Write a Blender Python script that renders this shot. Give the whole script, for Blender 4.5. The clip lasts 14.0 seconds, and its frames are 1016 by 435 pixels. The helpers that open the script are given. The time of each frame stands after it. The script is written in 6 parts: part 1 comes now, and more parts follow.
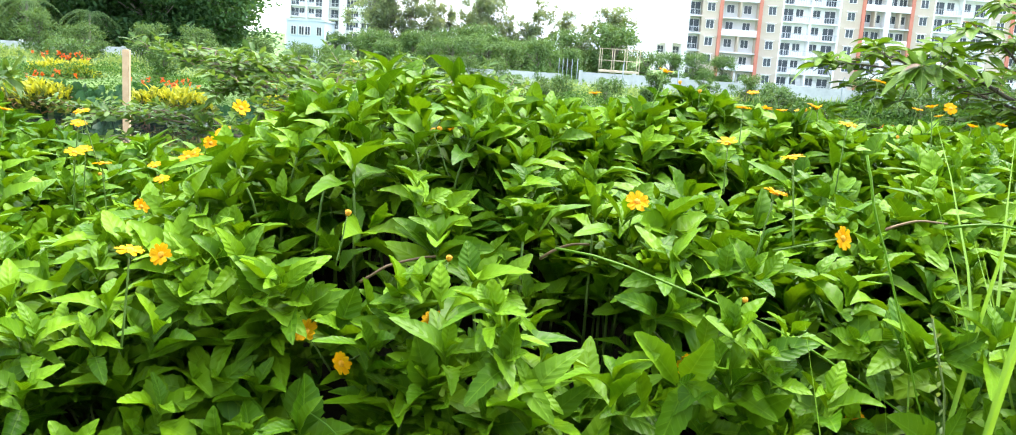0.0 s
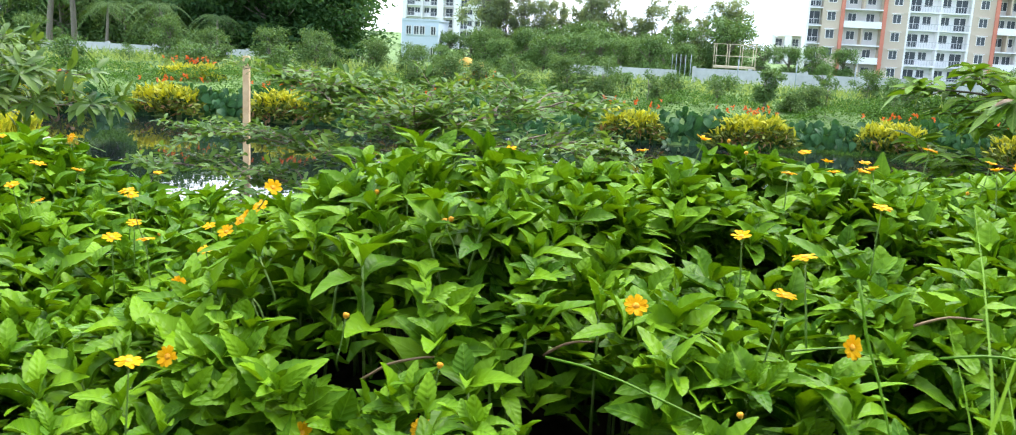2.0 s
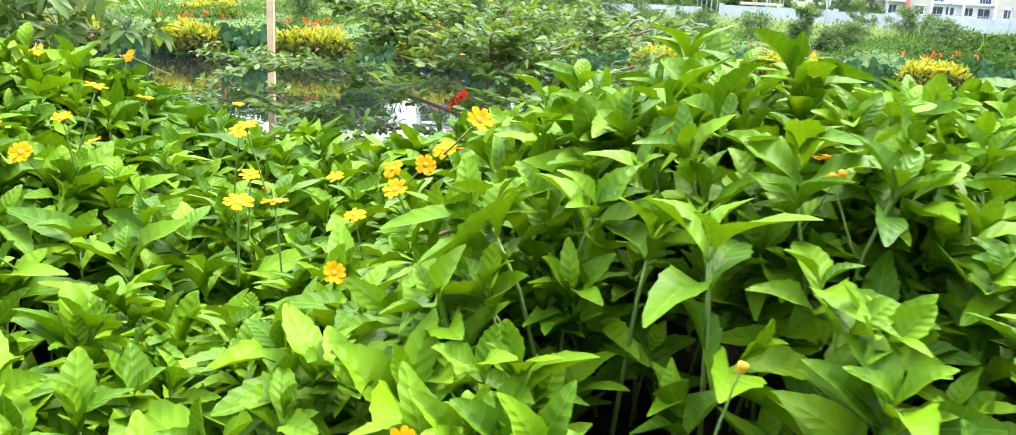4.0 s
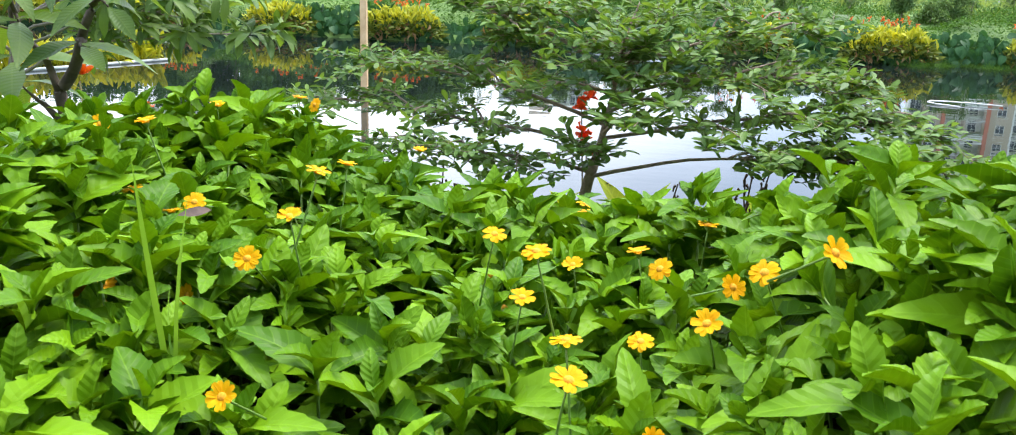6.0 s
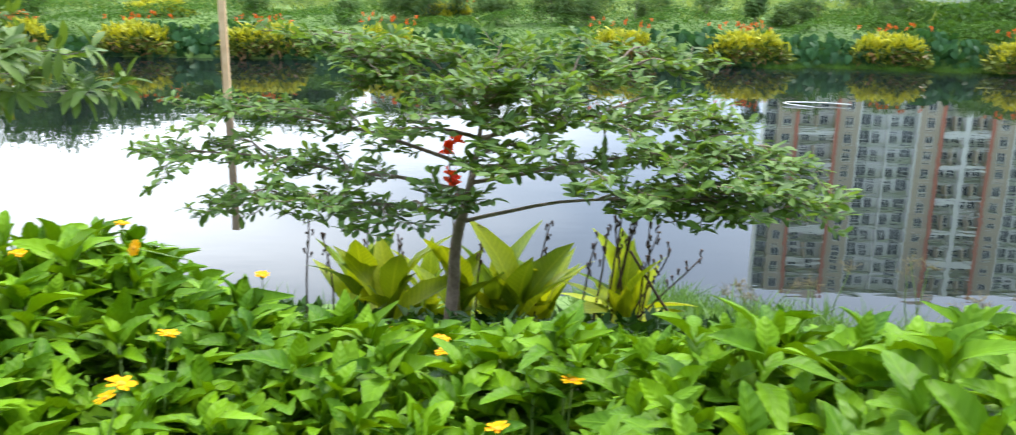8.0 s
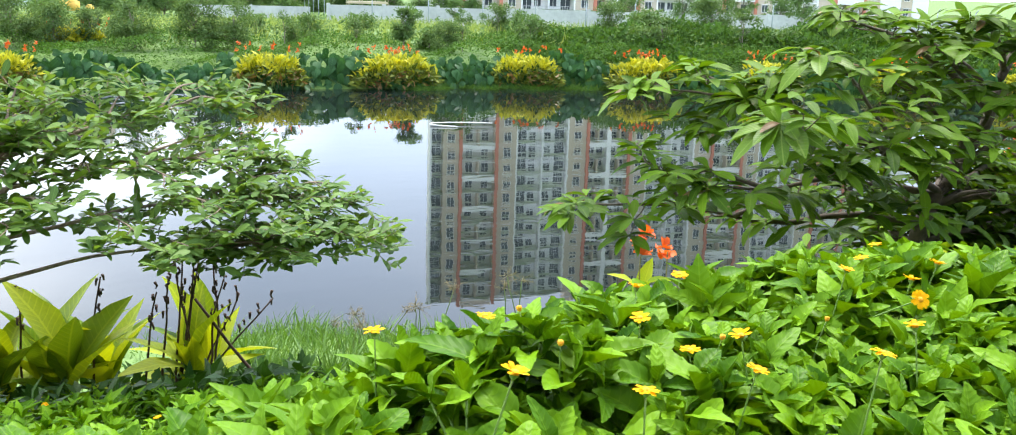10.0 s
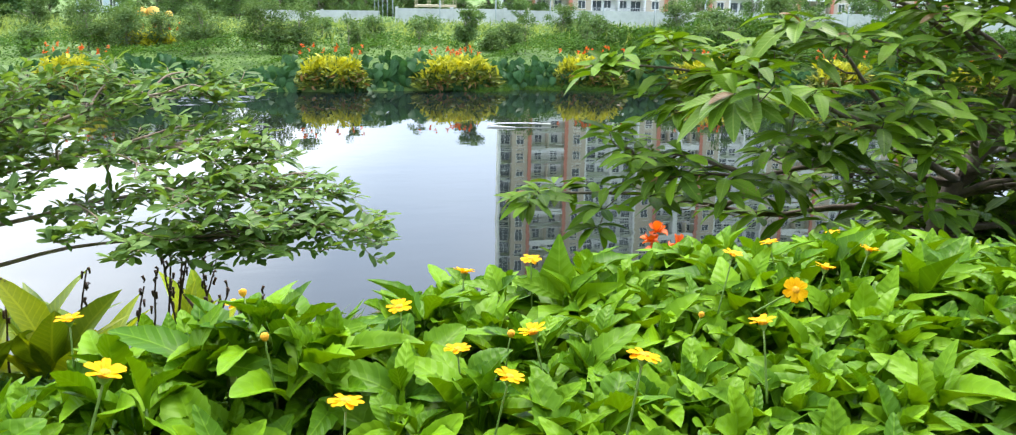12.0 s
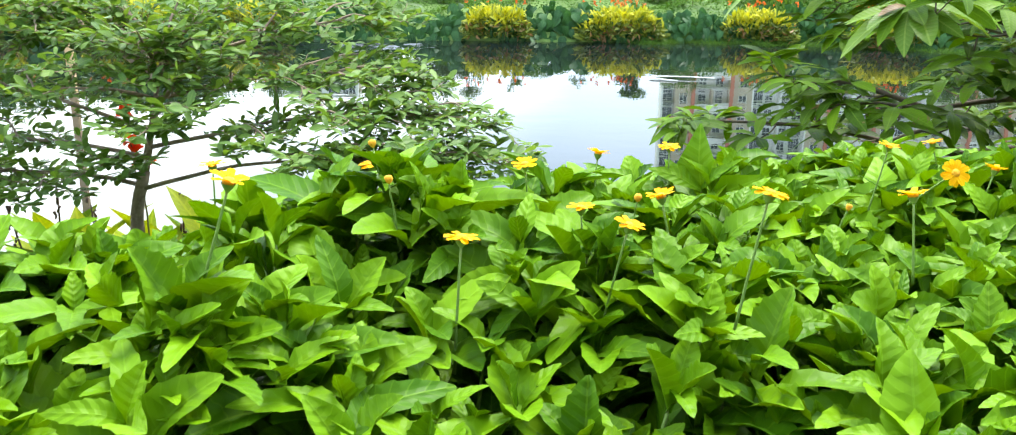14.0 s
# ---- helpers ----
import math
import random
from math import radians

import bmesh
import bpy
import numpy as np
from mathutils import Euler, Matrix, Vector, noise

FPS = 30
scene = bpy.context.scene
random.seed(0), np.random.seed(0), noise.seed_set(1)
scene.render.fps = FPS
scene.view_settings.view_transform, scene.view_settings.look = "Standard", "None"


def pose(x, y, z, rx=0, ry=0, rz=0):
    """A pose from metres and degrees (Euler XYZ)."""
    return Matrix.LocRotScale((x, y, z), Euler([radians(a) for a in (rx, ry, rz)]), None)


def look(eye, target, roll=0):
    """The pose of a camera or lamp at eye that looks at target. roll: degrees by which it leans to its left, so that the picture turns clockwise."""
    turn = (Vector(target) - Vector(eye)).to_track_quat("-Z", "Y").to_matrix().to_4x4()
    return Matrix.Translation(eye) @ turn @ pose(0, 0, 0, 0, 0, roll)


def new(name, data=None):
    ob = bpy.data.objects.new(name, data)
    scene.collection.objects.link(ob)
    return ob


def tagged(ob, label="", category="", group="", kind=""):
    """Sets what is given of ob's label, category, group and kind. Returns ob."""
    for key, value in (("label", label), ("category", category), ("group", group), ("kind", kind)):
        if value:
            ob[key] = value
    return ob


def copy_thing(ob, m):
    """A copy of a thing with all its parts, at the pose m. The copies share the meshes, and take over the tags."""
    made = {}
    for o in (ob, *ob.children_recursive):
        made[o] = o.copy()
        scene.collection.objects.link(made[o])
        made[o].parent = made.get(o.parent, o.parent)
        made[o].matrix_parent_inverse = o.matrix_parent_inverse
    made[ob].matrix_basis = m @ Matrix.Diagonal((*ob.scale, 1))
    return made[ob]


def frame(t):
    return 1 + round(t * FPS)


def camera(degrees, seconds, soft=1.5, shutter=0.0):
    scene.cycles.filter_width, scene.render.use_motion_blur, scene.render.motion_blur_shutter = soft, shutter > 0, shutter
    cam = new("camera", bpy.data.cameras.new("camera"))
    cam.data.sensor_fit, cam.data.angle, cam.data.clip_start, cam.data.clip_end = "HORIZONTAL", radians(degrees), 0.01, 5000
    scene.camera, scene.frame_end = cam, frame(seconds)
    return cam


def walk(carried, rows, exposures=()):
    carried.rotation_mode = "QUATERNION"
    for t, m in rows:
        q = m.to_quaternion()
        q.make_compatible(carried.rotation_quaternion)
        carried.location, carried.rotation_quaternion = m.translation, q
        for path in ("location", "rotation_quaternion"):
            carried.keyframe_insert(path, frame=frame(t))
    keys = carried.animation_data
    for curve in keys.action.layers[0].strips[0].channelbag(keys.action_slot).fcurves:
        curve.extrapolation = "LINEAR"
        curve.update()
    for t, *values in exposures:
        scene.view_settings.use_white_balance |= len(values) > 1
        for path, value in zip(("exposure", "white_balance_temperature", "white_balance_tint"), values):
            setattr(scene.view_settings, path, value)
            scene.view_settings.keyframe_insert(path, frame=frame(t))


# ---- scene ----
cam = camera(57.0, 14.0, soft=1.0, shutter=0.2)
PATH = [
    (0, (0.463, -0.057, 2.975), (0.565, 1.908, 2.618), 3.9),
    (0.5, (0.496, -0.065, 2.982), (0.582, 1.898, 2.607), 4.1),
    (1, (0.553, -0.033, 3.052), (0.567, 1.928, 2.661), 4.1),
    (1.5, (0.605, -0.031, 3.087), (0.524, 1.932, 2.709), 3.6),
    (2, (0.577, -0.036, 3.093), (0.441, 1.923, 2.714), 3.0),
    (2.2, (0.544, -0.033, 3.092), (0.391, 1.924, 2.707), 2.8),
    (4.3, (0.211, 0.47, 2.991), (0.046, 2.393, 2.465), 2.9),
    (4.5, (0.18, 0.492, 3.006), (0.021, 2.412, 2.469), 2.7),
    (5, (0.143, 0.548, 3.016), (-0.05, 2.461, 2.469), 2.8),
    (5.5, (0.102, 0.579, 3.042), (-0.178, 2.479, 2.484), 2.6),
    (6, (0.044, 0.571, 3.07), (-0.29, 2.461, 2.507), 1.9),
    (6.5, (0.033, 0.593, 3.123), (-0.307, 2.491, 2.593), 2.0),
    (7, (0.059, 0.66, 3.151), (-0.259, 2.562, 2.621), 2.0),
    (7.5, (0.034, 0.714, 3.163), (-0.263, 2.624, 2.649), 1.4),
    (8, (0.057, 0.71, 3.201), (-0.022, 2.634, 2.66), 0.9),
    (8.5, (0.214, 0.73, 3.222), (0.531, 2.625, 2.666), 1.7),
    (9, (0.406, 0.762, 3.261), (0.831, 2.644, 2.737), 1.6),
    (9.2, (0.447, 0.753, 3.261), (0.924, 2.625, 2.743), 1.6),
    (11.3, (0.736, 0.739, 3.26), (1.366, 2.588, 2.828), 1.7),
    (11.5, (0.789, 0.774, 3.255), (1.39, 2.63, 2.817), 1.3),
    (12, (0.883, 0.862, 3.181), (1.332, 2.751, 2.703), 1.1),
    (12.5, (0.897, 0.895, 3.157), (1.254, 2.796, 2.649), 1.4),
    (13, (0.908, 0.908, 3.147), (1.184, 2.821, 2.633), 1.5),
    (13.5, (0.908, 0.879, 3.119), (1.106, 2.8, 2.599), 1.4),
    (14, (0.908, 0.856, 3.101), (1.026, 2.768, 2.524), 1.2),
]
walk(cam, [(t, look(eye, target, roll)) for t, eye, target, roll in PATH], exposures=((0.0, 1.80, 6500, 15), (0.7, 1.78, 6500, 15), (1.5, 1.28, 6400, 14), (2.2, 1.28, 6400, 14), (4.3, 1.92, 6500, 18), (5.0, 1.65, 6450, 18), (5.5, 1.53, 6450, 15), (6.5, 1.04, 6500, 12), (7.5, 1.05, 6500, 11), (8.5, 1.39, 6600, 12), (9.0, 1.44, 6650, 12), (11.5, 1.29, 6700, 12), (12.5, 1.38, 6750, 10), (13.5, 1.24, 6750, 7), (14.0, 1.60, 6750, 7)))

# ---- sky, sun ----
SUN_EL, SUN_AZ = radians(63), radians(35)
world = bpy.data.worlds.new("world")
scene.world = world
world.use_nodes = True
wn, wl = world.node_tree.nodes, world.node_tree.links
wn.clear()
w_out, w_bg = wn.new("ShaderNodeOutputWorld"), wn.new("ShaderNodeBackground")
w_sky, w_tc, w_map = wn.new("ShaderNodeTexSky"), wn.new("ShaderNodeTexCoord"), wn.new("ShaderNodeMapping")
w_noise, w_ramp, w_mix = wn.new("ShaderNodeTexNoise"), wn.new("ShaderNodeValToRGB"), wn.new("ShaderNodeMixRGB")
w_sky.sky_type, w_sky.sun_disc, w_sky.sun_elevation, w_sky.sun_rotation = "NISHITA", False, SUN_EL, SUN_AZ
w_map.inputs["Scale"].default_value = (1.0, 1.0, 2.2)
w_map.inputs["Location"].default_value = (0.4, 0.0, 0.0)
w_noise.inputs["Scale"].default_value, w_noise.inputs["Detail"].default_value = 2.6, 6
w_ramp.color_ramp.elements[0].position, w_ramp.color_ramp.elements[1].position = 0.30, 0.62
w_ramp.color_ramp.elements[0].color, w_ramp.color_ramp.elements[1].color = (0.5, 0.5, 0.5, 1), (1, 1, 1, 1)
w_mix.inputs["Color2"].default_value = (19.0, 19.8, 21.0, 1)
w_big, w_shade = wn.new("ShaderNodeTexNoise"), wn.new("ShaderNodeMixRGB")
w_big.inputs["Scale"].default_value, w_big.inputs["Detail"].default_value = 1.3, 4
w_shade.inputs["Color1"].default_value, w_shade.inputs["Color2"].default_value = (5.2, 6.3, 7.9, 1), (14.0, 15.1, 16.2, 1)
w_step = wn.new("ShaderNodeMapRange")
w_step.inputs["From Min"].default_value, w_step.inputs["From Max"].default_value = 0.42, 0.66
w_step.inputs["To Max"].default_value = 0.52
wl.new(w_map.outputs["Vector"], w_big.inputs["Vector"])
wl.new(w_big.outputs["Fac"], w_step.inputs["Value"])
w_dot, w_side, w_add = wn.new("ShaderNodeVectorMath"), wn.new("ShaderNodeMapRange"), wn.new("ShaderNodeMath")
w_dot.operation, w_add.operation, w_add.use_clamp = "DOT_PRODUCT", "ADD", True
w_dot.inputs[1].default_value = (-1.0, 0.25, -0.95)
w_side.inputs["From Min"].default_value, w_side.inputs["From Max"].default_value = -0.32, 0.56
w_side.inputs["To Min"].default_value, w_side.inputs["To Max"].default_value = -0.85, 0.8
wl.new(w_tc.outputs["Generated"], w_dot.inputs[0])
wl.new(w_dot.outputs["Value"], w_side.inputs["Value"])
wl.new(w_step.outputs["Result"], w_add.inputs[0])
wl.new(w_side.outputs["Result"], w_add.inputs[1])
wl.new(w_add.outputs[0], w_shade.inputs["Fac"])
wl.new(w_shade.outputs["Color"], w_mix.inputs["Color2"])
wl.new(w_tc.outputs["Generated"], w_map.inputs["Vector"])
wl.new(w_map.outputs["Vector"], w_noise.inputs["Vector"])
wl.new(w_noise.outputs["Fac"], w_ramp.inputs["Fac"])
wl.new(w_ramp.outputs["Color"], w_mix.inputs["Fac"])
wl.new(w_sky.outputs["Color"], w_mix.inputs["Color1"])
wl.new(w_mix.outputs["Color"], w_bg.inputs["Color"])
w_bg.inputs["Strength"].default_value = 0.15
wl.new(w_bg.outputs["Background"], w_out.inputs["Surface"])
sun = new("sun", bpy.data.lights.new("sun", "SUN"))
sun.data.energy, sun.data.angle, sun.data.color = 2.9, radians(32), (1.0, 0.96, 0.9)
sun.matrix_world = look((0, 0, 0), (-math.sin(SUN_AZ) * math.cos(SUN_EL), -math.cos(SUN_AZ) * math.cos(SUN_EL), -math.sin(SUN_EL)))

# ---- materials ----
def surface(name, a, b, rough=0.8, scale=8.0, fine=60.0, bump=0.2, metal=0.0, spec=0.5, distance=0.02):
    """A plain surface: two colours mixed by coarse and fine noise, with relief."""
    m = bpy.data.materials.new(name)
    m.use_nodes = True
    n, l = m.node_tree.nodes, m.node_tree.links
    p = n["Principled BSDF"]
    tc = n.new("ShaderNodeTexCoord")
    n1, n2, mx, rp, bp = (n.new(k) for k in ("ShaderNodeTexNoise", "ShaderNodeTexNoise", "ShaderNodeMath", "ShaderNodeMixRGB", "ShaderNodeBump"))
    n1.inputs["Scale"].default_value, n1.inputs["Detail"].default_value = scale, 5
    n2.inputs["Scale"].default_value, n2.inputs["Detail"].default_value = fine, 4
    l.new(tc.outputs["Object"], n1.inputs["Vector"])
    l.new(tc.outputs["Object"], n2.inputs["Vector"])
    mx.operation = "MULTIPLY_ADD"
    mx.inputs[1].default_value = 0.5
    l.new(n2.outputs["Fac"], mx.inputs[0])
    l.new(n1.outputs["Fac"], mx.inputs[2])
    st = n.new("ShaderNodeMapRange")
    st.inputs["From Min"].default_value, st.inputs["From Max"].default_value = 0.5, 1.0
    l.new(mx.outputs[0], st.inputs["Value"])
    l.new(st.outputs["Result"], rp.inputs["Fac"])
    rp.inputs["Color1"].default_value, rp.inputs["Color2"].default_value = (*a, 1), (*b, 1)
    l.new(rp.outputs["Color"], p.inputs["Base Color"])
    bp.inputs["Strength"].default_value, bp.inputs["Distance"].default_value = bump, distance
    l.new(mx.outputs[0], bp.inputs["Height"])
    l.new(bp.outputs["Normal"], p.inputs["Normal"])
    p.inputs["Roughness"].default_value, p.inputs["Metallic"].default_value = rough, metal
    p.inputs["Specular IOR Level"].default_value = spec
    return m


def leafy(name, dark, light, vein, rough=0.45, through_light=0.3, veins=9.0, vein_mix=0.35, spec=0.4, stripe=0.0, stain=None, relief=0.003):
    """A leaf: colour by leaf and by noise, a pale midrib and side veins along its own length (UV), and light that shines through."""
    m = bpy.data.materials.new(name)
    m.use_nodes = True
    n, l = m.node_tree.nodes, m.node_tree.links
    p, out = n["Principled BSDF"], n["Material Output"]

    def math_node(op, a, b=None):
        k = n.new("ShaderNodeMath")
        k.operation = op
        for i, v in enumerate((a, b)):
            if v is None:
                continue
            if isinstance(v, (int, float)):
                k.inputs[i].default_value = v
            else:
                l.new(v, k.inputs[i])
        return k.outputs[0]

    geo, info, tc = n.new("ShaderNodeNewGeometry"), n.new("ShaderNodeObjectInfo"), n.new("ShaderNodeTexCoord")
    rnd = math_node("FRACT", math_node("ADD", geo.outputs["Random Per Island"], info.outputs["Random"]))
    noise_n = n.new("ShaderNodeTexNoise")
    noise_n.inputs["Scale"].default_value = 30
    l.new(tc.outputs["Object"], noise_n.inputs["Vector"])
    wide = n.new("ShaderNodeTexNoise")
    wide.inputs["Scale"].default_value = 2.2
    l.new(tc.outputs["Object"], wide.inputs["Vector"])
    t = math_node("ADD", math_node("MULTIPLY", rnd, 0.62), math_node("MULTIPLY", noise_n.outputs["Fac"], 0.3))
    t = math_node("ADD", t, math_node("MULTIPLY", math_node("SUBTRACT", wide.outputs["Fac"], 0.5), 0.5))
    mix = n.new("ShaderNodeMixRGB")
    mix.inputs["Color1"].default_value, mix.inputs["Color2"].default_value = [(*(0.75 * c for c in k), 1) for k in (dark, light)]
    l.new(t, mix.inputs["Fac"])
    uv = n.new("ShaderNodeSeparateXYZ")
    l.new(tc.outputs["UV"], uv.inputs[0])
    across = math_node("ABSOLUTE", math_node("SUBTRACT", uv.outputs["X"], 0.5))
    rib = math_node("LESS_THAN", across, 0.022)
    saw = math_node("FRACT", math_node("MULTIPLY", math_node("SUBTRACT", uv.outputs["Y"], math_node("MULTIPLY", across, 0.45)), veins))
    ridge = math_node("ABSOLUTE", math_node("SUBTRACT", saw, 0.5))
    side = math_node("MULTIPLY", math_node("LESS_THAN", ridge, 0.055 + stripe), 0.5 + stripe)
    line = math_node("MAXIMUM", rib, side)
    mix2 = n.new("ShaderNodeMixRGB")
    mix2.inputs["Color2"].default_value = (*vein, 1)
    l.new(math_node("MULTIPLY", line, vein_mix), mix2.inputs["Fac"])
    l.new(mix.outputs["Color"], mix2.inputs["Color1"])
    colour = mix2.outputs["Color"]
    if stain:
        spots = n.new("ShaderNodeTexNoise")
        spots.inputs["Scale"].default_value, spots.inputs["Detail"].default_value = 55, 3
        l.new(tc.outputs["Object"], spots.inputs["Vector"])
        mix3 = n.new("ShaderNodeMixRGB")
        mix3.inputs["Color2"].default_value = (*stain, 1)
        l.new(math_node("MULTIPLY", math_node("GREATER_THAN", math_node("ADD", spots.outputs["Fac"], math_node("MULTIPLY", rnd, 0.08)), 0.735), 0.8), mix3.inputs["Fac"])
        l.new(colour, mix3.inputs["Color1"])
        colour = mix3.outputs["Color"]
    l.new(colour, p.inputs["Base Color"])
    p.inputs["Specular IOR Level"].default_value = spec
    l.new(math_node("ADD", math_node("MULTIPLY", noise_n.outputs["Fac"], 0.2), rough - 0.1), p.inputs["Roughness"])
    bp = n.new("ShaderNodeBump")
    bp.inputs["Strength"].default_value, bp.inputs["Distance"].default_value = 0.45, relief
    groove = math_node("MULTIPLY", math_node("MINIMUM", across, 0.12), 2.5)
    l.new(math_node("ADD", math_node("ADD", math_node("MULTIPLY", ridge, 0.55), groove), math_node("MULTIPLY", noise_n.outputs["Fac"], 0.8)), bp.inputs["Height"])
    l.new(bp.outputs["Normal"], p.inputs["Normal"])
    tr = n.new("ShaderNodeBsdfTranslucent")
    glow = n.new("ShaderNodeMixRGB")
    glow.blend_type = "MULTIPLY"
    glow.inputs["Fac"].default_value, glow.inputs["Color2"].default_value = 1.0, (1.5, 1.35, 0.5, 1)
    l.new(colour, glow.inputs["Color1"])
    l.new(glow.outputs["Color"], tr.inputs["Color"])
    ms = n.new("ShaderNodeMixShader")
    ms.inputs["Fac"].default_value = through_light
    l.new(p.outputs[0], ms.inputs[1])
    l.new(tr.outputs[0], ms.inputs[2])
    l.new(ms.outputs[0], out.inputs["Surface"])
    return m


M_HEDGE = leafy("hedge_leaf", (0.028, 0.12, 0.003), (0.25, 0.48, 0.006), (0.24, 0.44, 0.03), 0.45, 0.17, 7, 0.25, 0.12, relief=0.004)
M_TREE = leafy("oval_leaf", (0.036, 0.112, 0.022), (0.25, 0.41, 0.085), (0.25, 0.39, 0.10), 0.42, 0.34, 10, 0.25, 0.2)
M_LONG = leafy("long_leaf", (0.015, 0.058, 0.004), (0.20, 0.38, 0.014), (0.22, 0.36, 0.04), 0.5, 0.28, 14, 0.2, 0.10, stain=(0.16, 0.13, 0.05))
M_NARROW = leafy("narrow_leaf", (0.045, 0.115, 0.022), (0.22, 0.35, 0.06), (0.28, 0.38, 0.1), 0.44, 0.3, 14, 0.1, 0.25)
M_CANNA = leafy("variegated_leaf", (0.12, 0.25, 0.008), (0.56, 0.62, 0.018), (0.62, 0.66, 0.03), 0.45, 0.4, 16, 0.26, 0.2, 0.04)
M_CANNA_DARK = leafy("green_striped_leaf", (0.07, 0.17, 0.008), (0.26, 0.38, 0.015), (0.42, 0.48, 0.04), 0.4, 0.3, 16, 0.25, 0.25, 0.03)
M_CANNA_FAR = leafy("yellow_green_leaf", (0.16, 0.24, 0.012), (0.78, 0.74, 0.04), (0.8, 0.7, 0.06), 0.5, 0.3, 9, 0.3, 0.2)
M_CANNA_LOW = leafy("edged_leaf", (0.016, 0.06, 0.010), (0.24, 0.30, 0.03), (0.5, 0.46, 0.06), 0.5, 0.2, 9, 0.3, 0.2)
M_TARO = leafy("taro_leaf", (0.018, 0.075, 0.022), (0.06, 0.18, 0.05), (0.12, 0.26, 0.08), 0.5, 0.2, 6, 0.3, 0.2)
M_BANK = leafy("bank_leaf", (0.018, 0.075, 0.008), (0.12, 0.265, 0.028), (0.16, 0.3, 0.04), 0.6, 0.25, 5, 0.2, 0.12)
M_THICKET = leafy("thicket_leaf", (0.018, 0.07, 0.010), (0.12, 0.25, 0.035), (0.14, 0.26, 0.05), 0.6, 0.25, 5, 0.2, 0.12)
M_WEED = leafy("weed_leaf", (0.014, 0.055, 0.006), (0.06, 0.16, 0.015), (0.1, 0.2, 0.04), 0.5, 0.2, 5, 0.2, 0.2)
M_GRASS = leafy("grass_blade", (0.10, 0.27, 0.010), (0.25, 0.48, 0.022), (0.34, 0.55, 0.07), 0.5, 0.35, 1, 0.4, 0.3)
M_SHORE = leafy("shore_blade", (0.03, 0.10, 0.010), (0.13, 0.25, 0.03), (0.14, 0.28, 0.04), 0.6, 0.3, 1, 0.3)
M_DRYGRASS = leafy("pale_grass", (0.12, 0.2, 0.05), (0.28, 0.36, 0.12), (0.3, 0.38, 0.12), 0.6, 0.3, 1, 0.3)
M_MEADOW = leafy("meadow_blade", (0.13, 0.22, 0.05), (0.32, 0.41, 0.13), (0.36, 0.44, 0.14), 0.6, 0.35, 1, 0.3, 0.1)
# far, dark and gum leaves: base colours paled to suggest aerial haze
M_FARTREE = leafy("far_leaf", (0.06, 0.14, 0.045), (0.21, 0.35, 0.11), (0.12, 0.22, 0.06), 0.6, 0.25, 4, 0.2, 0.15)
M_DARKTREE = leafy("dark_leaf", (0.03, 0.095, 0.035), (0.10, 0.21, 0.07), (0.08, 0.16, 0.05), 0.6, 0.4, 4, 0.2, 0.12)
M_EUC = leafy("hazed_gum_leaf", (0.17, 0.25, 0.17), (0.36, 0.45, 0.31), (0.28, 0.36, 0.2), 0.6, 0.55, 4, 0.2, 0.15)
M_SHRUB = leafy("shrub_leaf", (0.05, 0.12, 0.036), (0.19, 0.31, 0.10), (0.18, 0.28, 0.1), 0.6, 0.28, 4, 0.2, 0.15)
M_LIMELEAF = leafy("lime_leaf", (0.07, 0.17, 0.014), (0.22, 0.37, 0.035), (0.34, 0.44, 0.11), 0.42, 0.3, 14, 0.3, 0.18)
M_YELLOWLEAF = leafy("yellowed_leaf", (0.5, 0.36, 0.02), (0.62, 0.45, 0.03), (0.6, 0.5, 0.1), 0.5, 0.3, 10, 0.4)
M_RUSTLEAF = leafy("young_bronze_leaf", (0.22, 0.13, 0.05), (0.34, 0.2, 0.07), (0.3, 0.24, 0.1), 0.45, 0.3, 10, 0.3)
M_PETAL = leafy("yellow_petal", (1.0, 0.46, 0.002), (1.0, 0.61, 0.003), (0.95, 0.38, 0.0), 0.6, 0.25, 1, 0.2, 0.1)
M_DISC = surface("orange_disc", (0.62, 0.24, 0.005), (0.85, 0.42, 0.01), 0.8, 200, 700, 0.8, distance=0.001)
M_ORANGE = leafy("orange_petal", (0.75, 0.11, 0.008), (0.9, 0.2, 0.02), (0.8, 0.25, 0.03), 0.5, 0.3, 3, 0.3)
M_RED = leafy("red_petal", (0.85, 0.04, 0.015), (1.0, 0.12, 0.03), (0.9, 0.12, 0.03), 0.5, 0.45, 3, 0.3)
M_SEED = surface("brown_seed", (0.13, 0.10, 0.045), (0.24, 0.19, 0.09), 0.9, 60, 300, 0.3, distance=0.002)
M_STEM = surface("green_stem", (0.1, 0.2, 0.03), (0.2, 0.3, 0.06), 0.6, 40, 200, 0.2)
M_STALK = surface("reddish_green_stalk", (0.13, 0.16, 0.03), (0.24, 0.13, 0.05), 0.6, 30, 200, 0.2)
M_RUNNER = surface("brown_runner", (0.16, 0.10, 0.045), (0.28, 0.18, 0.09), 0.7, 60, 300, 0.3, distance=0.002)
M_DRYSTEM = surface("dry_stalk", (0.03, 0.017, 0.012), (0.09, 0.05, 0.035), 0.85, 40, 200, 0.4, distance=0.004)
M_BARK = surface("grey_bark", (0.10, 0.085, 0.065), (0.25, 0.22, 0.18), 0.9, 22, 120, 0.7, distance=0.006)
